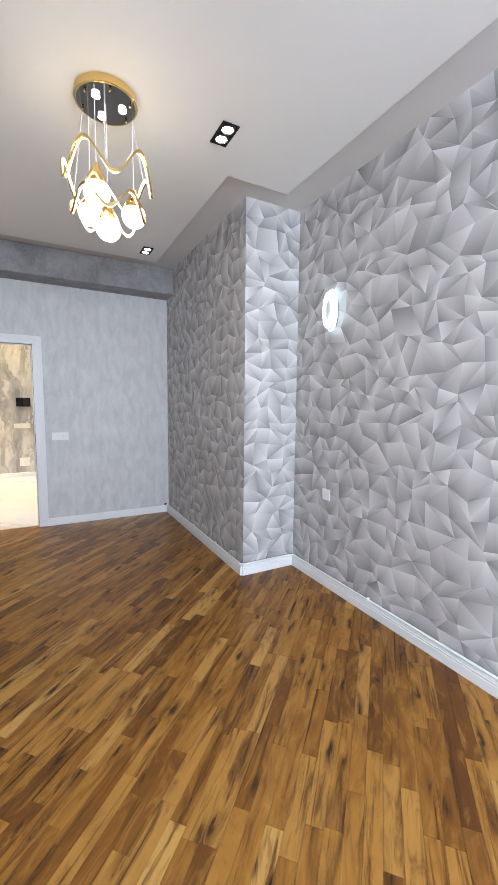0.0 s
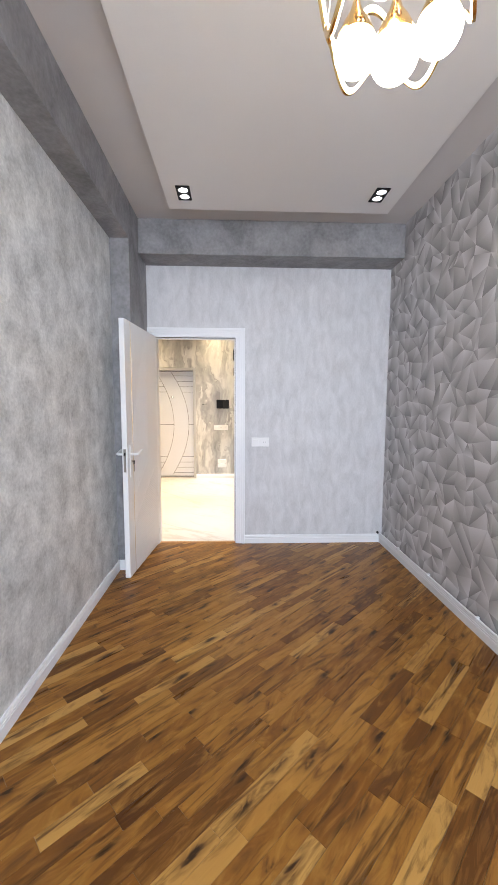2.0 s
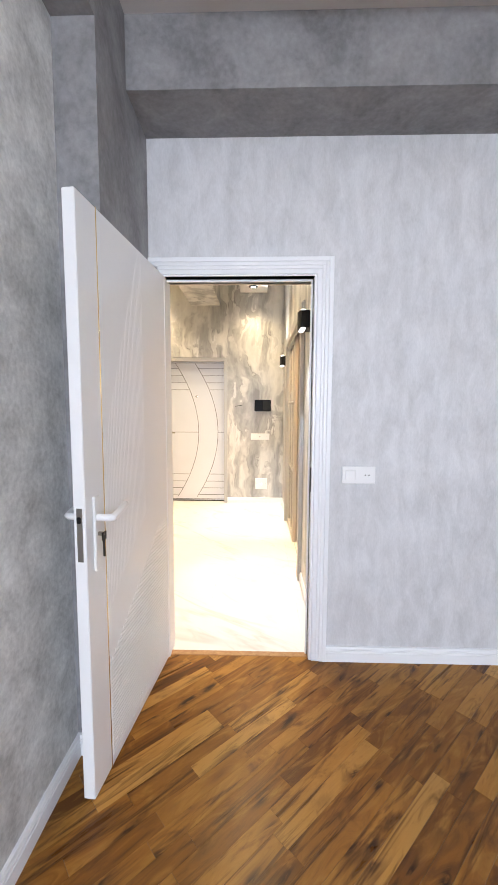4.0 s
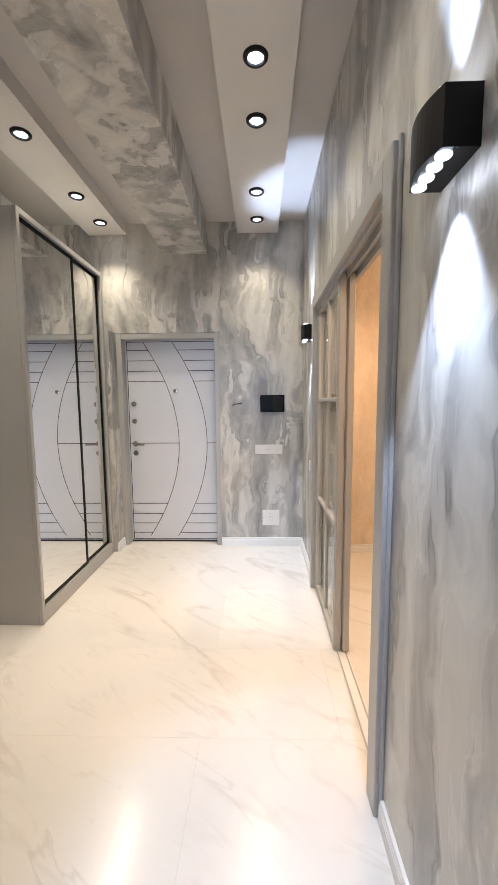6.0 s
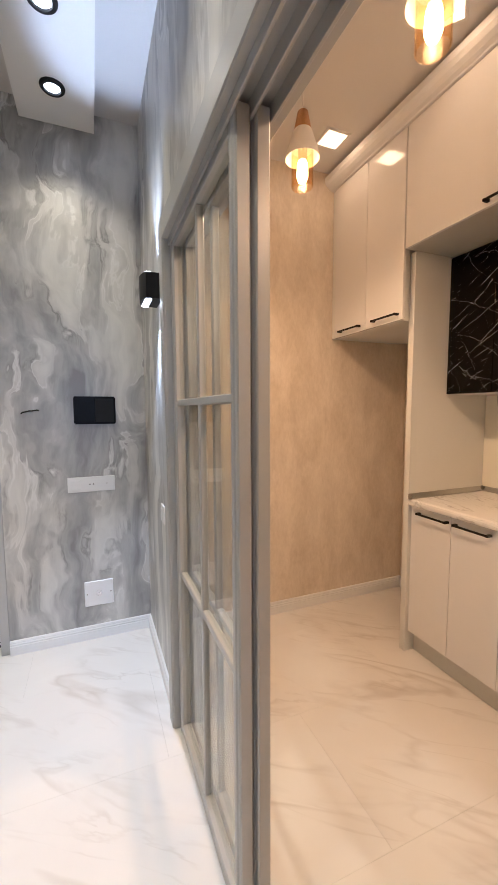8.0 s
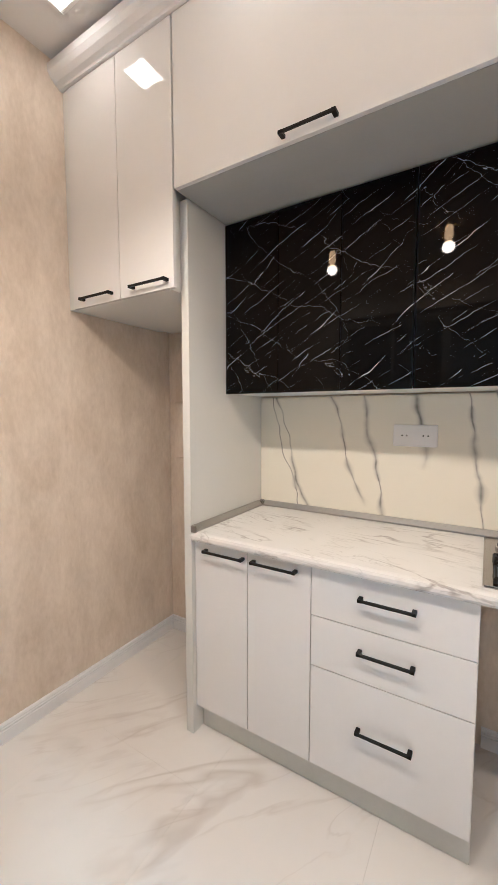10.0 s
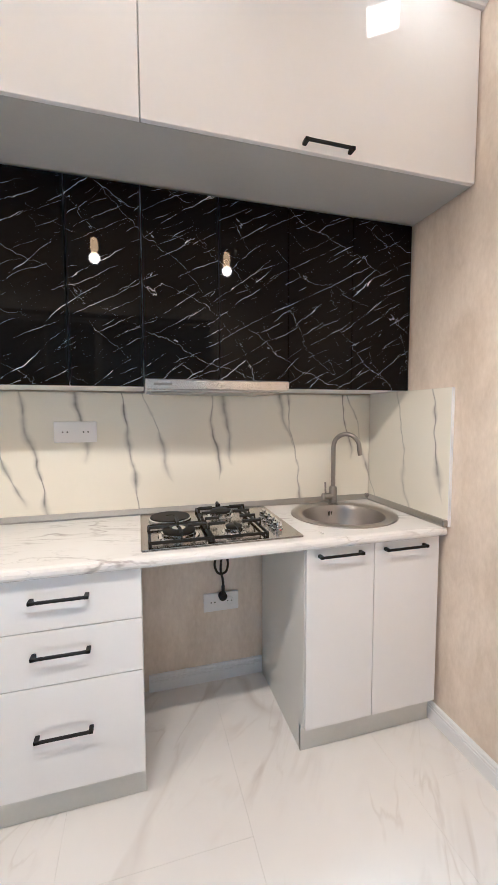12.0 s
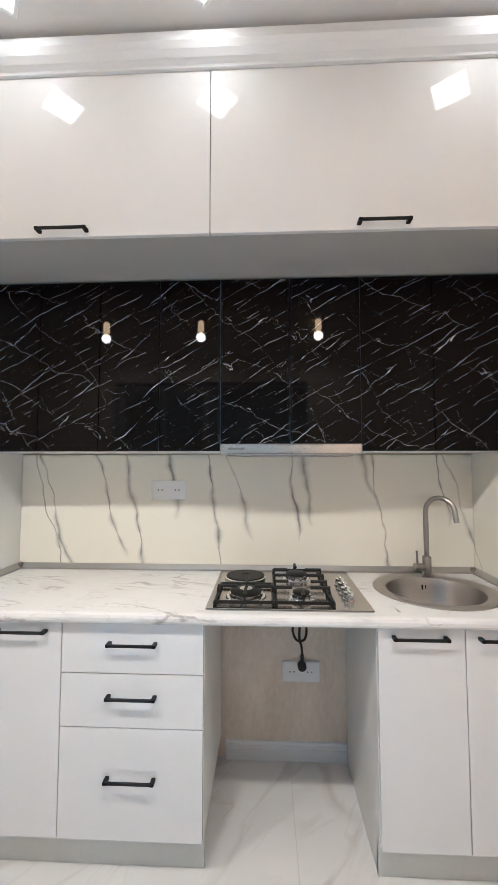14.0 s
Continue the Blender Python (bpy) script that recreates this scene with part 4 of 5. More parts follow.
box(b, -0.05, 0.115, 2.592, 2.61, 0, 2.10, 0.002)
box(b, -0.05, 0.115, 1.048, 2.592, 2.088, 2.10, 0.002)
part("lining", b, M_GREIGE, k)
b = bmesh.new()
for x in (-0.030, 0.017, 0.066):
    box(b, x - 0.004, x + 0.004, 1.048, 2.592, 2.050, 2.088, 0.001)
part("top_track", b, M_GREIGE, k)
part("sill", bx(-0.014, 0.050, 1.048, 2.592, 0.0, 0.004, 0.001), M_TRIM, k, "white threshold board")
for x in (-0.006, 0.040):
    part("bottom_rail", bx(x - 0.004, x + 0.004, 1.048, 2.592, 0.004, 0.008, 0.001), M_GREIGE, k)


def glazed_leaf(x, y0, y1):
    t = thing("sliding_door", (x, (y0 + y1) / 2, 0), "grey-beige framed sliding glass door with six panes, slid open", "sliding door", "kitchen sliding doors")
    b = bmesh.new()
    for a, c in ((y0, y0 + 0.05), (y1 - 0.05, y1)):
        box(b, x - 0.018, x + 0.018, a, c, 0.008, 2.075, 0.004)
        box(b, x - 0.0215, x + 0.0215, a + 0.016, c - 0.016, 0.008, 2.075, 0.004)
    box(b, x - 0.018, x + 0.018, y0 + 0.05, y1 - 0.05, 0.008, 0.055, 0.003)
    box(b, x - 0.018, x + 0.018, y0 + 0.05, y1 - 0.05, 2.03, 2.075, 0.003)
    part("frame", b, M_GREIGE, t)
    ym = (y0 + y1) / 2
    part("muntin", bx(x - 0.012, x + 0.012, ym - 0.011, ym + 0.011, 0.055, 2.03, 0.003), M_GREIGE, t)
    for z in (0.72, 1.43):
        part("muntin", bx(x - 0.0125, x + 0.0125, y0 + 0.05, y1 - 0.05, z - 0.012, z + 0.012, 0.003), M_GREIGE, t)
    for a, c in ((y0 + 0.05, ym - 0.011), (ym + 0.011, y1 - 0.05)):
        for z0, z1 in ((0.055, 0.708), (0.732, 1.418), (1.442, 2.03)):
            part("pane", bx(x - 0.002, x + 0.002, a, c, z0, z1), M_GLASS, t).visible_shadow = False
    return t


glazed_leaf(-0.006, 1.84, 2.59)
glazed_leaf(0.040, 1.832, 2.582)


# ---- kitchen: shell ----
KX0, KX1, KY0, KY1, KZ = 0.10, 1.88, 0.345, 3.30, 2.95
structure("wall_kitchen_north", bx(KX0, 2.05, KY1, KY1 + 0.15, 0, 3.15), M_BEIGE_WALL, "beige damask wallpaper wall of the kitchen")
structure("wall_kitchen_south", bx(KX0, 2.05, KY0 - 0.15, KY0, 0, 3.15), M_BEIGE_WALL, "beige damask wallpaper wall of the kitchen")
structure("wall_kitchen_east", bx(KX1, 2.05, KY0, KY1, 0, 3.15), M_BEIGE_WALL, "beige damask wallpaper wall behind the cabinets")
b = bx(KX0, KX0 + 0.006, KY0, 1.03, 0, KZ)
box(b, KX0, KX0 + 0.006, 2.61, KY1, 0, KZ)
box(b, KX0, KX0 + 0.006, 1.03, 2.61, 2.10, KZ)
structure("wall_kitchen_west", b, M_BEIGE_WALL, "beige damask wallpaper wall round the kitchen opening")
structure("ceiling_3", bx(KX0, 2.05, KY0 - 0.15, KY1 + 0.15, KZ, 3.15), M_PANEL, "white kitchen ceiling", "ceiling")
skirt("baseboard", [(KX0, KY1, KX1, KY1, 0, -1), (KX0, KY0, 1.37, KY0, 0, 1), (KX1, KY1, KX1, 2.67, -1, 0), (KX1, 1.57, KX1, 0.985, -1, 0), (KX0 + 0.006, KY0, KX0 + 0.006, 1.03, 1, 0), (KX0 + 0.006, 2.61, KX0 + 0.006, KY1, 1, 0)])
b = bmesh.new()
prof = [(1.235, 2.842), (1.200, 2.842), (1.196, 2.848), (1.178, 2.856), (1.160, 2.870), (1.150, 2.884), (1.147, 2.888), (1.147, 2.921), (1.151, 2.925), (1.235, 2.925)]
a0 = [b.verts.new((x, KY0, z)) for x, z in prof]
a1 = [b.verts.new((x, KY1, z)) for x, z in prof]
for i in range(len(prof)):
    j = (i + 1) % len(prof)
    b.faces.new((a0[i], a0[j], a1[j], a1[i]))
b.faces.new(a0)
b.faces.new(a1)
bmesh.ops.recalc_face_normals(b, faces=b.faces)
structure("cornice", b, M_TRIM, "white cornice along the top of the wall cabinets", "cornice")
structure("cornice_top", bx(1.2, KX1, KY0, KY1, 2.926, 2.935), M_CARCASS, "white board closing the gap over the cabinets", "trim")


# ---- kitchen furniture ----
def pull(parent, x, y0, y1, z):
    """A flat black bar handle along y, standing off a front at x."""
    b = bx(x - 0.030, x - 0.022, y0, y1, z - 0.005, z + 0.005, 0.0015)
    for a, c in ((y0, y0 + 0.014), (y1 - 0.014, y1)):
        box(b, x - 0.030, x, a, c, z - 0.006, z + 0.006, 0.0015)
    return part("handle", b, M_BLACK, parent, "flat black bar handle")


def carcass(parent, x0, x1, y0, y1, z0, z1, t=0.016, back=True, mat=None, low=None, rail=None):
    m = mat or M_CARCASS
    part("side_panel", bx(x0, x1, y0, y0 + t, z0 + t, z1), m, parent)
    part("side_panel", bx(x0, x1, y1 - t, y1, z0 + t, z1), m, parent)
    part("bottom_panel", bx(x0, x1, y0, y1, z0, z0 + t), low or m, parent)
    part("top_rail" if rail else "top_panel", bx(x0, x0 + rail if rail else x1, y0 + t, y1 - t, z1 - t, z1), m, parent)
    if back:
        part("back_panel", bx(x1 - 0.006, x1, y0 + t, y1 - t, z0 + t, z1 - t), m, parent)


FX = 1.307
G = 0.0016


def front(name, parent, y0, y1, z0, z1, x=FX, mat=None, thick=0.018):
    return part(name, bx(x, x + thick, y0 + G, y1 - G, z0 + G, z1 - G, 0.0012), mat or M_CAB, parent)


c = thing("base_cabinet", (1.6, 2.37, 0), "white gloss base cabinet with two doors under the worktop", "cabinet")
carcass(c, FX + 0.019, 1.86, 2.105, 2.632, 0.115, 0.858)
for y0, y1, h0, h1 in ((2.370, 2.632, 2.381, 2.574), (2.105, 2.370, 2.156, 2.345)):
    dd = front("door", c, y0, y1, 0.122, 0.858)
    pull(dd, FX, h0, h1, 0.829)
part("plinth", bx(1.355, 1.371, 2.105, 2.632, 0, 0.115), M_PLINTH, c)

c = thing("drawer_cabinet", (1.6, 1.85, 0), "white gloss drawer unit with three drawers", "cabinet")
carcass(c, FX + 0.019, 1.86, 1.592, 2.105, 0.115, 0.858)
for z0, z1, h in ((0.683, 0.858, 0.79), (0.498, 0.683, 0.608), (0.122, 0.498, 0.332)):
    dd = front("drawer", c, 1.592, 2.105, z0, z1)
    pull(dd, FX, 1.757, 1.935, h)
part("plinth", bx(1.355, 1.371, 1.592, 2.105, 0, 0.115), M_PLINTH, c)

c = thing("sink_cabinet", (1.6, 0.67, 0), "white gloss sink cabinet with two doors", "cabinet")
carcass(c, FX + 0.019, 1.86, 0.365, 0.985, 0.115, 0.858, rail=0.06)
for y0, y1, h0, h1 in ((0.687, 0.985, 0.748, 0.938), (0.372, 0.687, 0.448, 0.646)):
    dd = front("door", c, y0, y1, 0.122, 0.858)
    pull(dd, FX, h0, h1, 0.829)
part("plinth", bx(1.355, 1.371, 0.365, 0.985, 0, 0.115), M_PLINTH, c)
part("side_panel", bx(1.36, 1.86, 0.969, 0.985, 0, 0.115), M_CARCASS, c)

structure("end_panel", bx(1.288, 1.878, 2.634, 2.672, 0.0, 2.232, 0.001), M_CARCASS, "tall white end panel beside the worktop", "panel")

# worktop with a rounded front edge and holes for hob and sink
t = thing("worktop", (1.58, 1.5, 0.86), "white marble-patterned worktop with a rounded front edge", "worktop")
b = bmesh.new()
SX, SY, SR = 1.60, 0.665, 0.205


def worktop_slab(y0, y1, x1=1.878):
    prof = [(1.294, 0.861), (1.284, 0.866), (1.280, 0.875), (1.280, 0.886), (1.284, 0.895), (1.294, 0.899), (1.302, 0.9)]
    a = [b.verts.new((x, y0, z)) for x, z in prof] + [b.verts.new((x1, y0, 0.9)), b.verts.new((x1, y0, 0.861))]
    c2 = [b.verts.new((x, y1, z)) for x, z in prof] + [b.verts.new((x1, y1, 0.9)), b.verts.new((x1, y1, 0.861))]
    for i in range(len(a)):
        j = (i + 1) % len(a)
        b.faces.new((a[i], a[j], c2[j], c2[i]))
    b.faces.new(a)
    b.faces.new(c2)


worktop_slab(0.90, 2.632)
worktop_slab(0.36, 0.90, 1.345)
# ring of slab round the sink
n = 48
outer, inner = [], []
for i in range(n):
    a = 2 * math.pi * (i + 0.5) / n
    ca, sa = math.cos(a), math.sin(a)
    k = min((0.278 if ca > 0 else 0.255) / max(abs(ca), 1e-6), (0.235 if sa > 0 else 0.305) / max(abs(sa), 1e-6))
    outer.append((SX + ca * k, SY + sa * k))
    inner.append((SX + SR * ca, SY + SR * sa))
rows = [[b.verts.new((x, y, z)) for x, y in ring] for ring, z in ((outer, 0.861), (outer, 0.9), (inner, 0.9), (inner, 0.861))]
for q in range(4):
    for i in range(n):
        b.faces.new((rows[q][i], rows[q][(i + 1) % n], rows[(q + 1) % 4][(i + 1) % n], rows[(q + 1) % 4][i]))
bmesh.ops.recalc_face_normals(b, faces=b.faces)
part("slab", b, M_WORKTOP, t)

s = thing("worktop_seal", (1.85, 1.5, 0.9), "aluminium sealing strip round the back of the worktop", "trim")


def seal(x0, y0, x1, y1):
    d2 = Vector((x1 - x0, y1 - y0, 0)).normalized()
    nn = Vector((d2.y, -d2.x, 0))
    prof = [(0, 0.901), (0.022, 0.901), (0.021, 0.908), (0.006, 0.926), (0, 0.928)]
    bm = bmesh.new()
    a = [bm.verts.new(Vector((x0, y0, z)) + nn * dd) for dd, z in prof]
    c2 = [bm.verts.new(Vector((x1, y1, z)) + nn * dd) for dd, z in prof]
    for i in range(len(prof)):
        j = (i + 1) % len(prof)
        bm.faces.new((a[i], a[j], c2[j], c2[i]))
    bm.faces.new(a)
    bm.faces.new(c2)
    bmesh.ops.recalc_face_normals(bm, faces=bm.faces)
    return bm


part("strip", seal(1.868, 2.615, 1.868, 0.375), M_ALU, s)
part("strip", seal(1.285, 2.632, 1.85, 2.632), M_ALU, s)
part("strip", seal(1.85, 0.357, 1.285, 0.357), M_ALU, s)
for y0, y1 in ((2.604, 2.631), (0.358, 0.385)):
    part("corner_cap", bx(1.842, 1.868, y0, y1, 0.901, 0.931, 0.006, seg=2), M_STEEL_DARK, s, "dark grey corner cap")
    part("end_cap", bx(1.279, 1.288, y0 if y0 > 1 else 0.358, y1 if y0 > 1 else 0.381, 0.901, 0.929, 0.002), M_STEEL_DARK, s)

structure("splashback", bx(1.868, 1.879, 0.357, 2.633, 0.9, 1.475, 0.001), M_SPLASH, "pale glossy splashback with dark vertical veins", "splashback")
structure("splashback_side", bx(1.282, 1.868, 0.346, 0.357, 0.9, 1.482, 0.001), M_SPLASH, "pale glossy splashback return with dark vertical veins", "splashback")
structure("splashback_trim", bx(1.278, 1.282, 0.346, 0.359, 0.9, 1.482), M_TRIM, "thin white edge of the splashback", "trim")

# black wall cabinets
BXF = 1.54
for y0, y1, z0 in ((2.094, 2.632, 1.482), (1.565, 2.094, 1.482), (0.970, 1.565, 1.512), (0.366, 0.970, 1.482)):
    c = thing("wall_cabinet", (1.7, (y0 + y1) / 2, z0), "glossy black marble wall cabinet with two doors" + (" over the cooker hood" if z0 > 1.5 else ""), "cabinet", "black wall cabinets")
    carcass(c, BXF + 0.019, 1.866, y0 + 0.0005, y1 - 0.0005, z0, 2.228)
    ym = (y0 + y1) / 2
    for a, e in ((y0, ym), (ym, y1)):
        front("door", c, a, e, z0 - 0.002, 2.228, BXF, M_BLACK_MARBLE)

h = thing("cooker_hood", (1.7, 1.27, 1.45), "slim stainless steel pull-out cooker hood under the cabinets", "cooker hood")
part("body", bx(1.56, 1.862, 0.976, 1.560, 1.468, 1.508, 0.002), M_CARCASS, h)
part("front_strip", bx(1.522, 1.558, 0.972, 1.563, 1.470, 1.512, 0.004), M_HOOD_STEEL, h, "brushed steel front strip")
part("maker_mark", bx(1.5212, 1.5222, 1.46, 1.53, 1.487, 1.496), M_STEEL_DARK, h)
part("filter", bx(1.57, 1.80, 1.0, 1.54, 1.462, 1.468, 0.001), M_ALU, h)

# deep top cabinets
TX = 1.212
for y0, y1, h0, h1 in ((1.565, 2.634, 1.998, 2.182), (0.352, 1.565, 0.875, 1.055)):
    c = thing("top_cabinet", (1.55, (y0 + y1) / 2, 2.232), "white gloss top cabinet with one wide flap", "cabinet", "white top cabinets")
    # bottom panels get the greyed white that carries their shade
    carcass(c, TX + 0.019, 1.87, y0, y1, 2.234, 2.84, low=M_SOFFIT_SHADE)
    dd = front("flap", c, y0, y1, 2.232, 2.842, TX)
    pull(dd, TX, h0, h1, 2.253)
c = thing("tall_wall_cabinet", (1.55, 2.95, 1.875), "white gloss high cabinet with two doors over the fridge niche", "cabinet")
carcass(c, TX + 0.019, 1.87, 2.676, 3.262, 1.878, 2.84)
for y0, y1, h0, h1 in ((2.944, 3.262, 2.985, 3.19), (2.640, 2.944, 2.665, 2.865)):
    dd = front("door", c, y0, y1, 1.876, 2.842, TX)
    pull(dd, TX, h0, h1, 1.908)
part("filler", bx(TX + 0.004, 1.8, 3.263, 3.298, 1.878, 2.84), M_CARCASS, c)
structure("niche_panel", bx(1.862, 1.879, 3.14, 3.25, 1.12, 1.46, 0.004), M_BEIGE_WALL, "small beige boxed-in corner in the fridge niche", "panel")

# gas hob
h = thing("gas_hob", (1.6, 1.29, 0.9), "stainless steel hob with gas burners, one hot plate and black grates", "hob")
HX_0, HX_1, HY_0, HY_1 = 1.325, 1.835, 0.985, 1.592
part("pan", bx(HX_0, HX_1, HY_0, HY_1, 0.9005, 0.909, 0.004, seg=2), M_STEEL_POLISHED, h)
burn = [(1.70, 1.465, 0.084, "plate"), (1.46, 1.45, 0.066, "large"), (1.71, 1.235, 0.050, "mid"), (1.45, 1.235, 0.037, "small")]
for x, y, r, kind in burn:
    if kind == "plate":
        o = part("hot_plate", lathe(bmesh.new(), [(r + 0.008, 0.909), (r + 0.008, 0.918), (r + 0.003, 0.921)], pose(x, y, 0), 36), M_CHROME, h, smooth=True)
        part("plate", lathe(bmesh.new(), [(r + 0.003, 0.919), (r, 0.926), (0.02, 0.926), (0.018, 0.924), (0, 0.924)], pose(x, y, 0), 36), M_ENAMEL, o, "black cast-iron plate", smooth=True)
        continue
    o = part("burner", lathe(bmesh.new(), [(r + 0.014, 0.909), (r + 0.010, 0.913), (r, 0.914), (r, 0.926), (r - 0.006, 0.929), (0, 0.929)], pose(x, y, 0), 36), M_CHROME, h, "chrome burner ring", smooth=True)
    part("cap", lathe(bmesh.new(), [(r - 0.004, 0.929), (r - 0.003, 0.934), (r - 0.008, 0.937), (0, 0.938)], pose(x, y, 0), 36), M_ENAMEL, o, "black enamel burner cap", smooth=True)
    if kind == "large":
        part("inner_ring", lathe(bmesh.new(), [(0.026, 0.938), (0.026, 0.941), (0.0, 0.942)], pose(x, y, 0), 28), M_CHROME, o, smooth=True)


def grate(x0, x1, y0, y1, cx, fingers):
    b = bmesh.new()
    z = 0.948
    sweep(b, [(x0, y0, z - 0.026), (x1, y0, z - 0.026), (x1, y1, z - 0.026), (x0, y1, z - 0.026)], 0.0068, 6, True)
    for x, y in ((x0, y0), (x1, y0), (x1, y1), (x0, y1)):
        sweep(b, [(x, y, 0.909), (x, y, z - 0.024)], 0.0062, 6)
    for a, e, mid in fingers:
        a, e = Vector(a), Vector(e)
        sweep(b, [(a.x, a.y, z - 0.026), (a.x, a.y, z), (e.x, e.y, z)], 0.0068, 6)
    return part("grate", b, M_ENAMEL, h, "black wire pan grate")


grate(1.355, 1.575, 1.345, 1.560, 0, [((1.355, 1.45), (1.43, 1.45), 0), ((1.575, 1.45), (1.49, 1.45), 0), ((1.46, 1.345), (1.46, 1.415), 0), ((1.46, 1.56), (1.46, 1.485), 0)])
grate(1.355, 1.80, 1.125, 1.335, 0, [((1.355, 1.235), (1.425, 1.235), 0), ((1.45, 1.125), (1.45, 1.20), 0), ((1.45, 1.335), (1.45, 1.27), 0), ((1.80, 1.235), (1.745, 1.235), 0), ((1.71, 1.125), (1.71, 1.195), 0),
                                       ((1.71, 1.335), (1.71, 1.275), 0), ((1.53, 1.125), (1.53, 1.19), 0), ((1.53, 1.335), (1.53, 1.28), 0), ((1.62, 1.125), (1.62, 1.20), 0), ((1.62, 1.335), (1.62, 1.27), 0)])
for x in (1.44, 1.50, 1.56, 1.62):
    kn = part("knob", lathe(bmesh.new(), [(0.023, 0.909), (0.023, 0.913), (0.0195, 0.915), (0.0185, 0.936), (0.0, 0.937)], pose(x, 1.055, 0)), M_CHROME, h, "chrome control knob", smooth=True)
    part("grip", bx(x - 0.018, x + 0.018, 1.050, 1.060, 0.935, 0.945, 0.002), M_CHROME, kn)
part("red_mark", disc(bmesh.new(), pose(1.415, 1.05, 0.909), 0.004, 0.0008, 10), paint("red_enamel", (0.6, 0.03, 0.02), 0.4), h, "small red mark")
part("pilot_mark", disc(bmesh.new(), pose(1.39, 1.075, 0.909), 0.004, 0.002, 10), M_CHROME, h)

# round sink and tap
s = thing("sink", (SX, SY, 0.9), "round brushed steel sink set into the worktop", "sink")
part("bowl", lathe(bmesh.new(), [(0.248, 0.9005), (0.246, 0.905), (0.225, 0.907), (0.205, 0.905), (0.192, 0.898), (0.182, 0.87), (0.176, 0.78), (0.150, 0.745), (0.05, 0.735), (0.045, 0.73), (0, 0.73)], pose(SX, SY, 0) @ Matrix.Diagonal((0.98, 1.0, 1, 1)), 64), M_STEEL, s, smooth=True)
part("drain", lathe(bmesh.new(), [(0.04, 0.736), (0.036, 0.739), (0.02, 0.737), (0, 0.737)], pose(SX, SY, 0)), M_CHROME, s, smooth=True)
for i in range(4):
    part("overflow_slot", bx(1.774, 1.779, 0.60 + i * 0.014, 0.608 + i * 0.014, 0.845, 0.868, 0.002), M_BLACK, s)
t = thing("tap", (1.80, 0.655, 0.9), "satin steel swan-neck kitchen tap with a side lever", "tap")
TX0, TY0 = 1.795, 0.615
part("base", lathe(bmesh.new(), [(0.026, 0.9005), (0.026, 0.906), (0.020, 0.909), (0.020, 0.99), (0.017, 0.995), (0.0, 0.995)], pose(TX0, TY0, 0)), M_STEEL_DARK, t, smooth=True)
pts = [(TX0, TY0, 0.99), (TX0, TY0, 1.10), (TX0, TY0, 1.205)]
for i in range(1, 13):
    a = math.pi * i / 13
    pts.append((TX0 - 0.05 + 0.05 * math.cos(a), TY0 - 0.045 + 0.045 * math.cos(a), 1.205 + 0.066 * math.sin(a)))
pts += [(TX0 - 0.101, TY0 - 0.091, 1.19), (TX0 - 0.104, TY0 - 0.094, 1.165)]
part("spout", sweep(bmesh.new(), pts, 0.0115, 14), M_STEEL_DARK, t, smooth=True)
lv = part("mixer", sweep(bmesh.new(), [(TX0, TY0, 0.945), (TX0 - 0.005, TY0 + 0.06, 0.945)], 0.017, 16), M_STEEL_DARK, t, smooth=True)
part("lever", sweep(bmesh.new(), [(TX0 - 0.004, TY0 + 0.045, 0.955), (TX0 - 0.004, TY0 + 0.047, 1.02)], 0.005, 10), M_STEEL_DARK, lv, smooth=True)

plate("wall_socket", (1.868, 1.863, 1.297), (0, -1, 0), (-1, 0, 0), 0.178, 0.095, [("holes", -0.043), ("holes", 0.043)], "white double socket on the veined splashback")
plate("wall_socket", (1.879, 1.203, 0.415), (0, -1, 0), (-1, 0, 0), 0.182, 0.097, [("holes", -0.043), ("round", 0.043)], "white double socket under the hob with a plug")
t = thing("power_cable", (1.84, 1.17, 0.44), "looped black power cable with its plug in the socket", "cable")
pts = [(1.74, 1.20, 0.862), (1.76, 1.19, 0.83), (1.79, 1.20, 0.78), (1.80, 1.205, 0.73), (1.81, 1.235, 0.68), (1.82, 1.245, 0.63), (1.825, 1.225, 0.585), (1.82, 1.19, 0.59), (1.81, 1.18, 0.64), (1.80, 1.195, 0.70), (1.80, 1.21, 0.76), (1.80, 1.19, 0.79), (1.81, 1.18, 0.75), (1.825, 1.205, 0.68), (1.83, 1.213, 0.60), (1.838, 1.202, 0.55), (1.84, 1.198, 0.51)]


def smooth_path(p, k=5):
    p = [Vector(q) for q in p]
    out = []
    for i in range(len(p) - 1):
        p0, p1, p2, p3 = p[max(0, i - 1)], p[i], p[i + 1], p[min(len(p) - 1, i + 2)]
        for j in range(k):
            u = j / k
            out.append(0.5 * (2 * p1 + (p2 - p0) * u + (2 * p0 - 5 * p1 + 4 * p2 - p3) * u * u + (3 * p1 - p0 - 3 * p2 + p3) * u ** 3))
    return out + [p[-1]]


part("cord", sweep(bmesh.new(), smooth_path(pts), 0.0060, 8), M_RUBBER, t, smooth=True)
b = lathe(bmesh.new(), [(0, -0.005), (0.016, -0.005), (0.021, 0.003), (0.021, 0.028), (0.012, 0.034), (0, 0.034)], pose(1.868, 1.199, 0.452, 0, -90, 0))
box(b, 1.832, 1.85, 1.191, 1.207, 0.46, 0.515, 0.005)
part("plug", b, M_RUBBER, t, smooth=True)


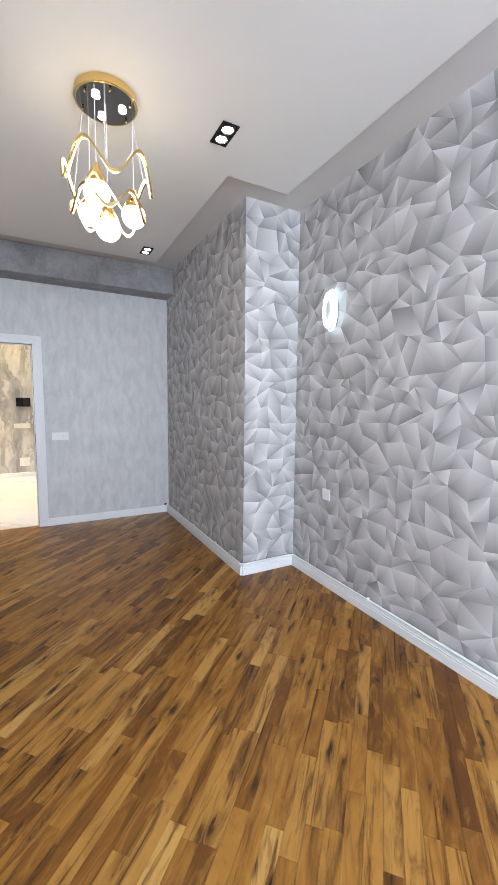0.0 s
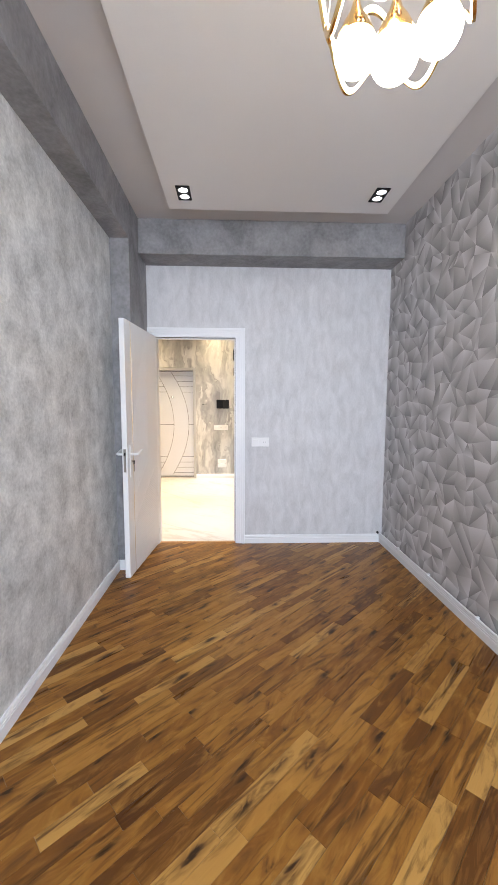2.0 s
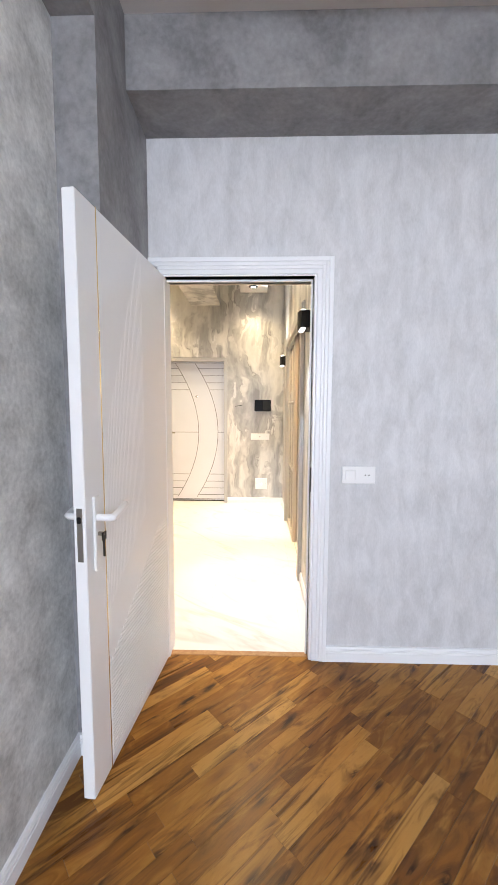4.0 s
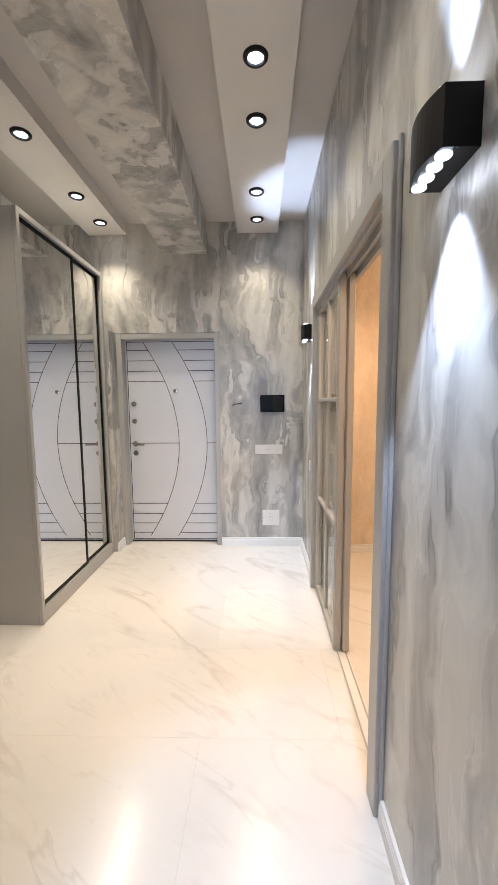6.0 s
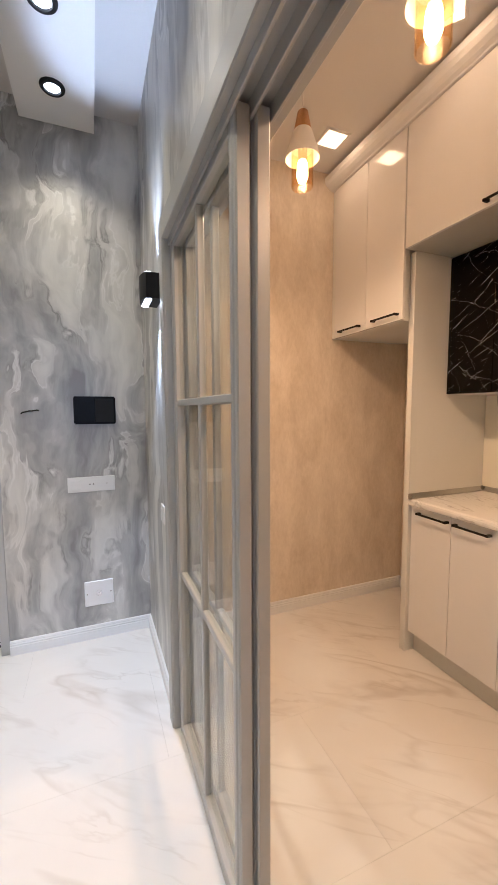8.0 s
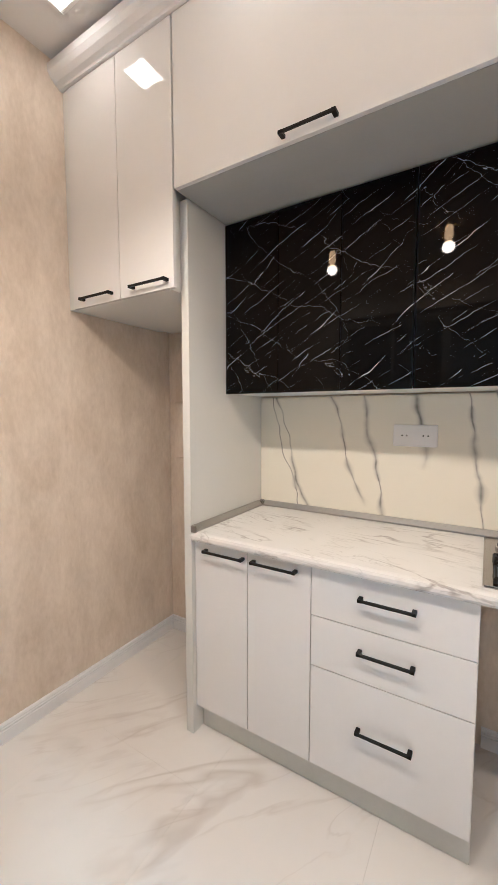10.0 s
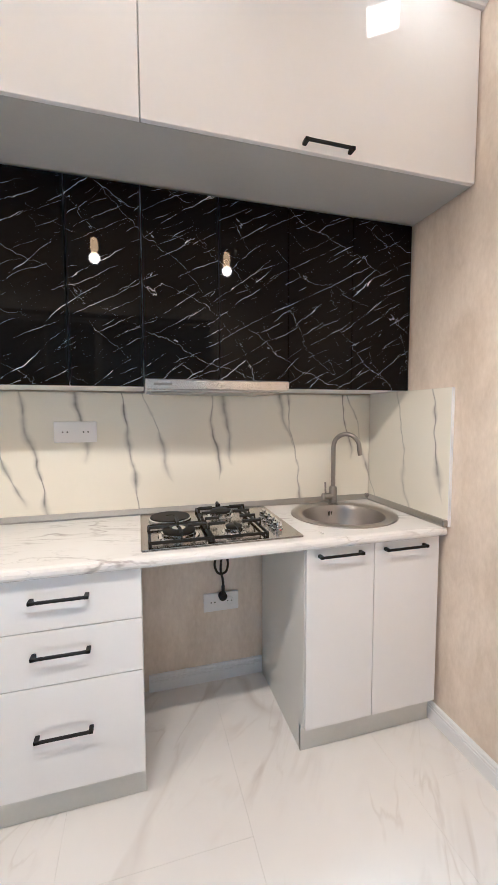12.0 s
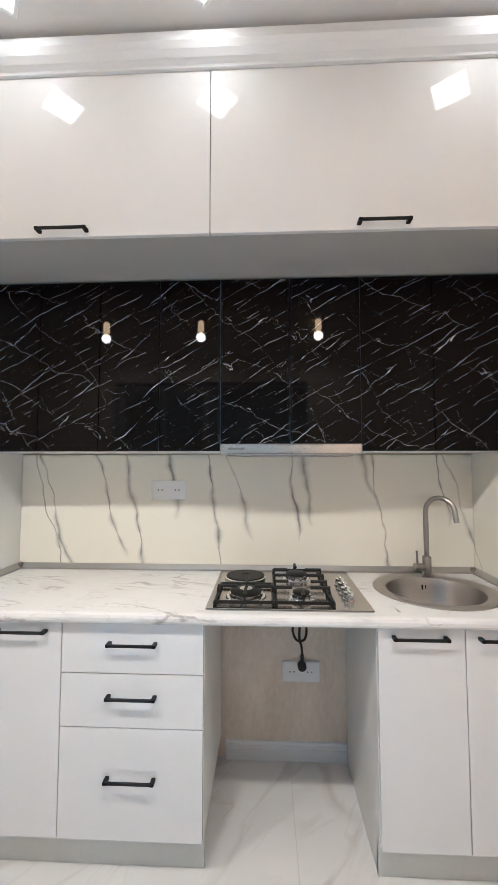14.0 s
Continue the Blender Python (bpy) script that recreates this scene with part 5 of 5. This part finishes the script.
# pendants and ceiling lights
def pendant(x, y):
    t = thing("pendant_lamp", (x, y, KZ), "pendant lamp with oak top, white shade and glass cylinder, lit", "pendant lamp", "kitchen pendants")
    m = pose(x, y, 0)
    part("rose", lathe(bmesh.new(), [(0.05, KZ), (0.05, KZ - 0.015), (0.045, KZ - 0.02), (0, KZ - 0.02)], m), M_PLASTIC, t, smooth=True)
    part("cord", sweep(bmesh.new(), [(x, y, KZ - 0.02), (x, y, 2.625)], 0.0025, 6), M_PLASTIC, t)
    part("neck", lathe(bmesh.new(), [(0, 2.632), (0.019, 2.632), (0.022, 2.628), (0.036, 2.56), (0.036, 2.555)], m), M_WOOD, t, "turned oak neck", smooth=True)
    part("shade", lathe(bmesh.new(), [(0.037, 2.557), (0.040, 2.55), (0.062, 2.485), (0.072, 2.445), (0.070, 2.445), (0.058, 2.485), (0.036, 2.548), (0.0, 2.55)], m, 32), M_PLASTIC, t, "white tapered shade", smooth=True)
    g = part("cylinder", lathe(bmesh.new(), [(0.046, 2.48), (0.046, 2.335), (0.042, 2.330), (0.040, 2.333), (0.0435, 2.338), (0.0435, 2.48)], m, 32), M_AMBER, t, "clear glass cylinder", smooth=True)
    g.visible_shadow = False
    part("bulb", lathe(bmesh.new(), [(0, 2.35), (0.014, 2.354), (0.022, 2.37), (0.024, 2.385), (0.021, 2.40), (0.022, 2.415), (0.019, 2.43), (0.013, 2.437)], m, 24), E_BULB, t, "glowing spiral bulb", smooth=True)
    part("bulb_socket", lathe(bmesh.new(), [(0.013, 2.437), (0.017, 2.439), (0.018, 2.50), (0.015, 2.547), (0, 2.547)], m, 20), M_PLASTIC, t, smooth=True)


for x, y in PENDANTS:
    pendant(x, y)
for x, y, rz in KITCHEN_LEDS:
    t = thing("ceiling_light", (x, y, KZ), "square flat ceiling light, lit, with a white frame", "ceiling light", "kitchen ceiling lights", rz=rz)
    m = root_matrix(t)
    b = bmesh.new()
    for a in ((-0.075, 0.075, -0.075, -0.062), (-0.075, 0.075, 0.062, 0.075), (-0.075, -0.062, -0.062, 0.062), (0.062, 0.075, -0.062, 0.062)):
        box(b, *a, -0.012, 0, 0.002, m)
    part("frame", b, M_PLASTIC, t)
    part("diffuser", box(bmesh.new(), -0.062, 0.062, -0.062, 0.062, -0.009, -0.001, 0, m), E_LED, t)

# ---- floor pieces: marble tiles, then parquet strips ----
floor_2 = thing("floor_2", (0, 0, 0), "large glossy white marble floor tiles with faint veins", "floor", kind="structure")
tiles = {}
ty = 0.06
row = 0
while ty < 3.66:
    y1 = min(ty + 0.6, 3.66)
    tx = -2.5 - (0.6 if row % 2 else 0.0)
    while tx < 1.95:
        x0, x1 = max(tx, -2.5), min(tx + 1.2, 1.95)
        if x1 - x0 > 0.02:
            key = (round(x1 - x0, 3), round(y1 - ty, 3))
            if key not in tiles:
                bm = bx(0.0002, key[0] - 0.0002, 0.0002, key[1] - 0.0002, -0.012, 0.0, 0.0002)
                me = bpy.data.meshes.new("tile")
                bm.to_mesh(me)
                bm.free()
                me.materials.append(M_TILE)
                tiles[key] = me
            o = new("tile", tiles[key])
            o.parent, o.location = floor_2, (x0, ty, 0)
        tx += 1.2
    ty += 0.6
    row += 1

ANG = 43.0
floor_3 = thing("parquet_floor", (0, 0, 0), "glossy brown parquet of short diagonal strips with dark knots", "floor", kind="structure", rz=ANG)
W, LENGTHS = 0.0625, (0.38, 0.46, 0.54)
rnd = random.Random(4)
ca, sa = math.cos(radians(ANG)), math.sin(radians(ANG))
strip_mesh = []
for ln in LENGTHS:
    bm = bx(0.0004, ln - 0.0004, 0.0004, W - 0.0004, -0.012, 0.0, 0.0007)
    me = bpy.data.meshes.new("strip")
    bm.to_mesh(me)
    bm.free()
    me.materials.append(M_PARQUET)
    strip_mesh.append(me)
verts, faces = [], []
count = 0


def world_xy(u, v):
    return u * ca - v * sa, u * sa + v * ca


def inside(x, y):
    return -1.094 < x < (1.39 if y > -2.14 else 1.89) and BACK < y < 0.022


def clip(poly, f):
    out = []
    for i in range(len(poly)):
        a, c2 = poly[i], poly[(i + 1) % len(poly)]
        fa, fc = f(a), f(c2)
        if fa >= 0:
            out.append(a)
        if (fa >= 0) != (fc >= 0):
            k2 = fa / (fa - fc)
            out.append((a[0] + (c2[0] - a[0]) * k2, a[1] + (c2[1] - a[1]) * k2))
    return out


v = -6.8
while v < 1.0:
    u = -6.7 + rnd.uniform(0, 0.5)
    while u < 1.6:
        kind = rnd.randrange(3)
        ln = LENGTHS[kind]
        quad = [world_xy(*q) for q in ((u, v), (u + ln, v), (u + ln, v + W), (u, v + W))]
        flags = [inside(*q) for q in quad]
        cx0, cy0 = world_xy(u + ln / 2, v + W / 2)
        if all(flags) and count < 300 and -3.5 < cy0 < -1.15:
            o = new("strip", strip_mesh[kind])
            o.parent, o.location = floor_3, (u, v, 0)
            count += 1
        elif any(flags) or inside(cx0, cy0):
            poly = [(u + 0.0004, v + 0.0004), (u + ln - 0.0004, v + 0.0004), (u + ln - 0.0004, v + W - 0.0004), (u + 0.0004, v + W - 0.0004)]
            for f in (lambda p: world_xy(*p)[0] + 1.09, lambda p: 1.885 - world_xy(*p)[0], lambda p: 0.022 - world_xy(*p)[1]):
                poly = clip(poly, f) if poly else poly
            if len(poly) > 2:
                n0 = len(verts)
                verts += [(p[0], p[1], 0.0) for p in poly] + [(p[0], p[1], -0.012) for p in poly]
                q = len(poly)
                faces.append(tuple(range(n0, n0 + q)))
                faces += [(n0 + i, n0 + q + i, n0 + q + (i + 1) % q, n0 + (i + 1) % q) for i in range(q)]
        u += ln
    v += W
me = bpy.data.meshes.new("strips")
me.from_pydata(verts, [], faces)
me.materials.append(M_PARQUET)
o = new("strips", me)
o.parent = floor_3
tagged(o, kind="stuff")
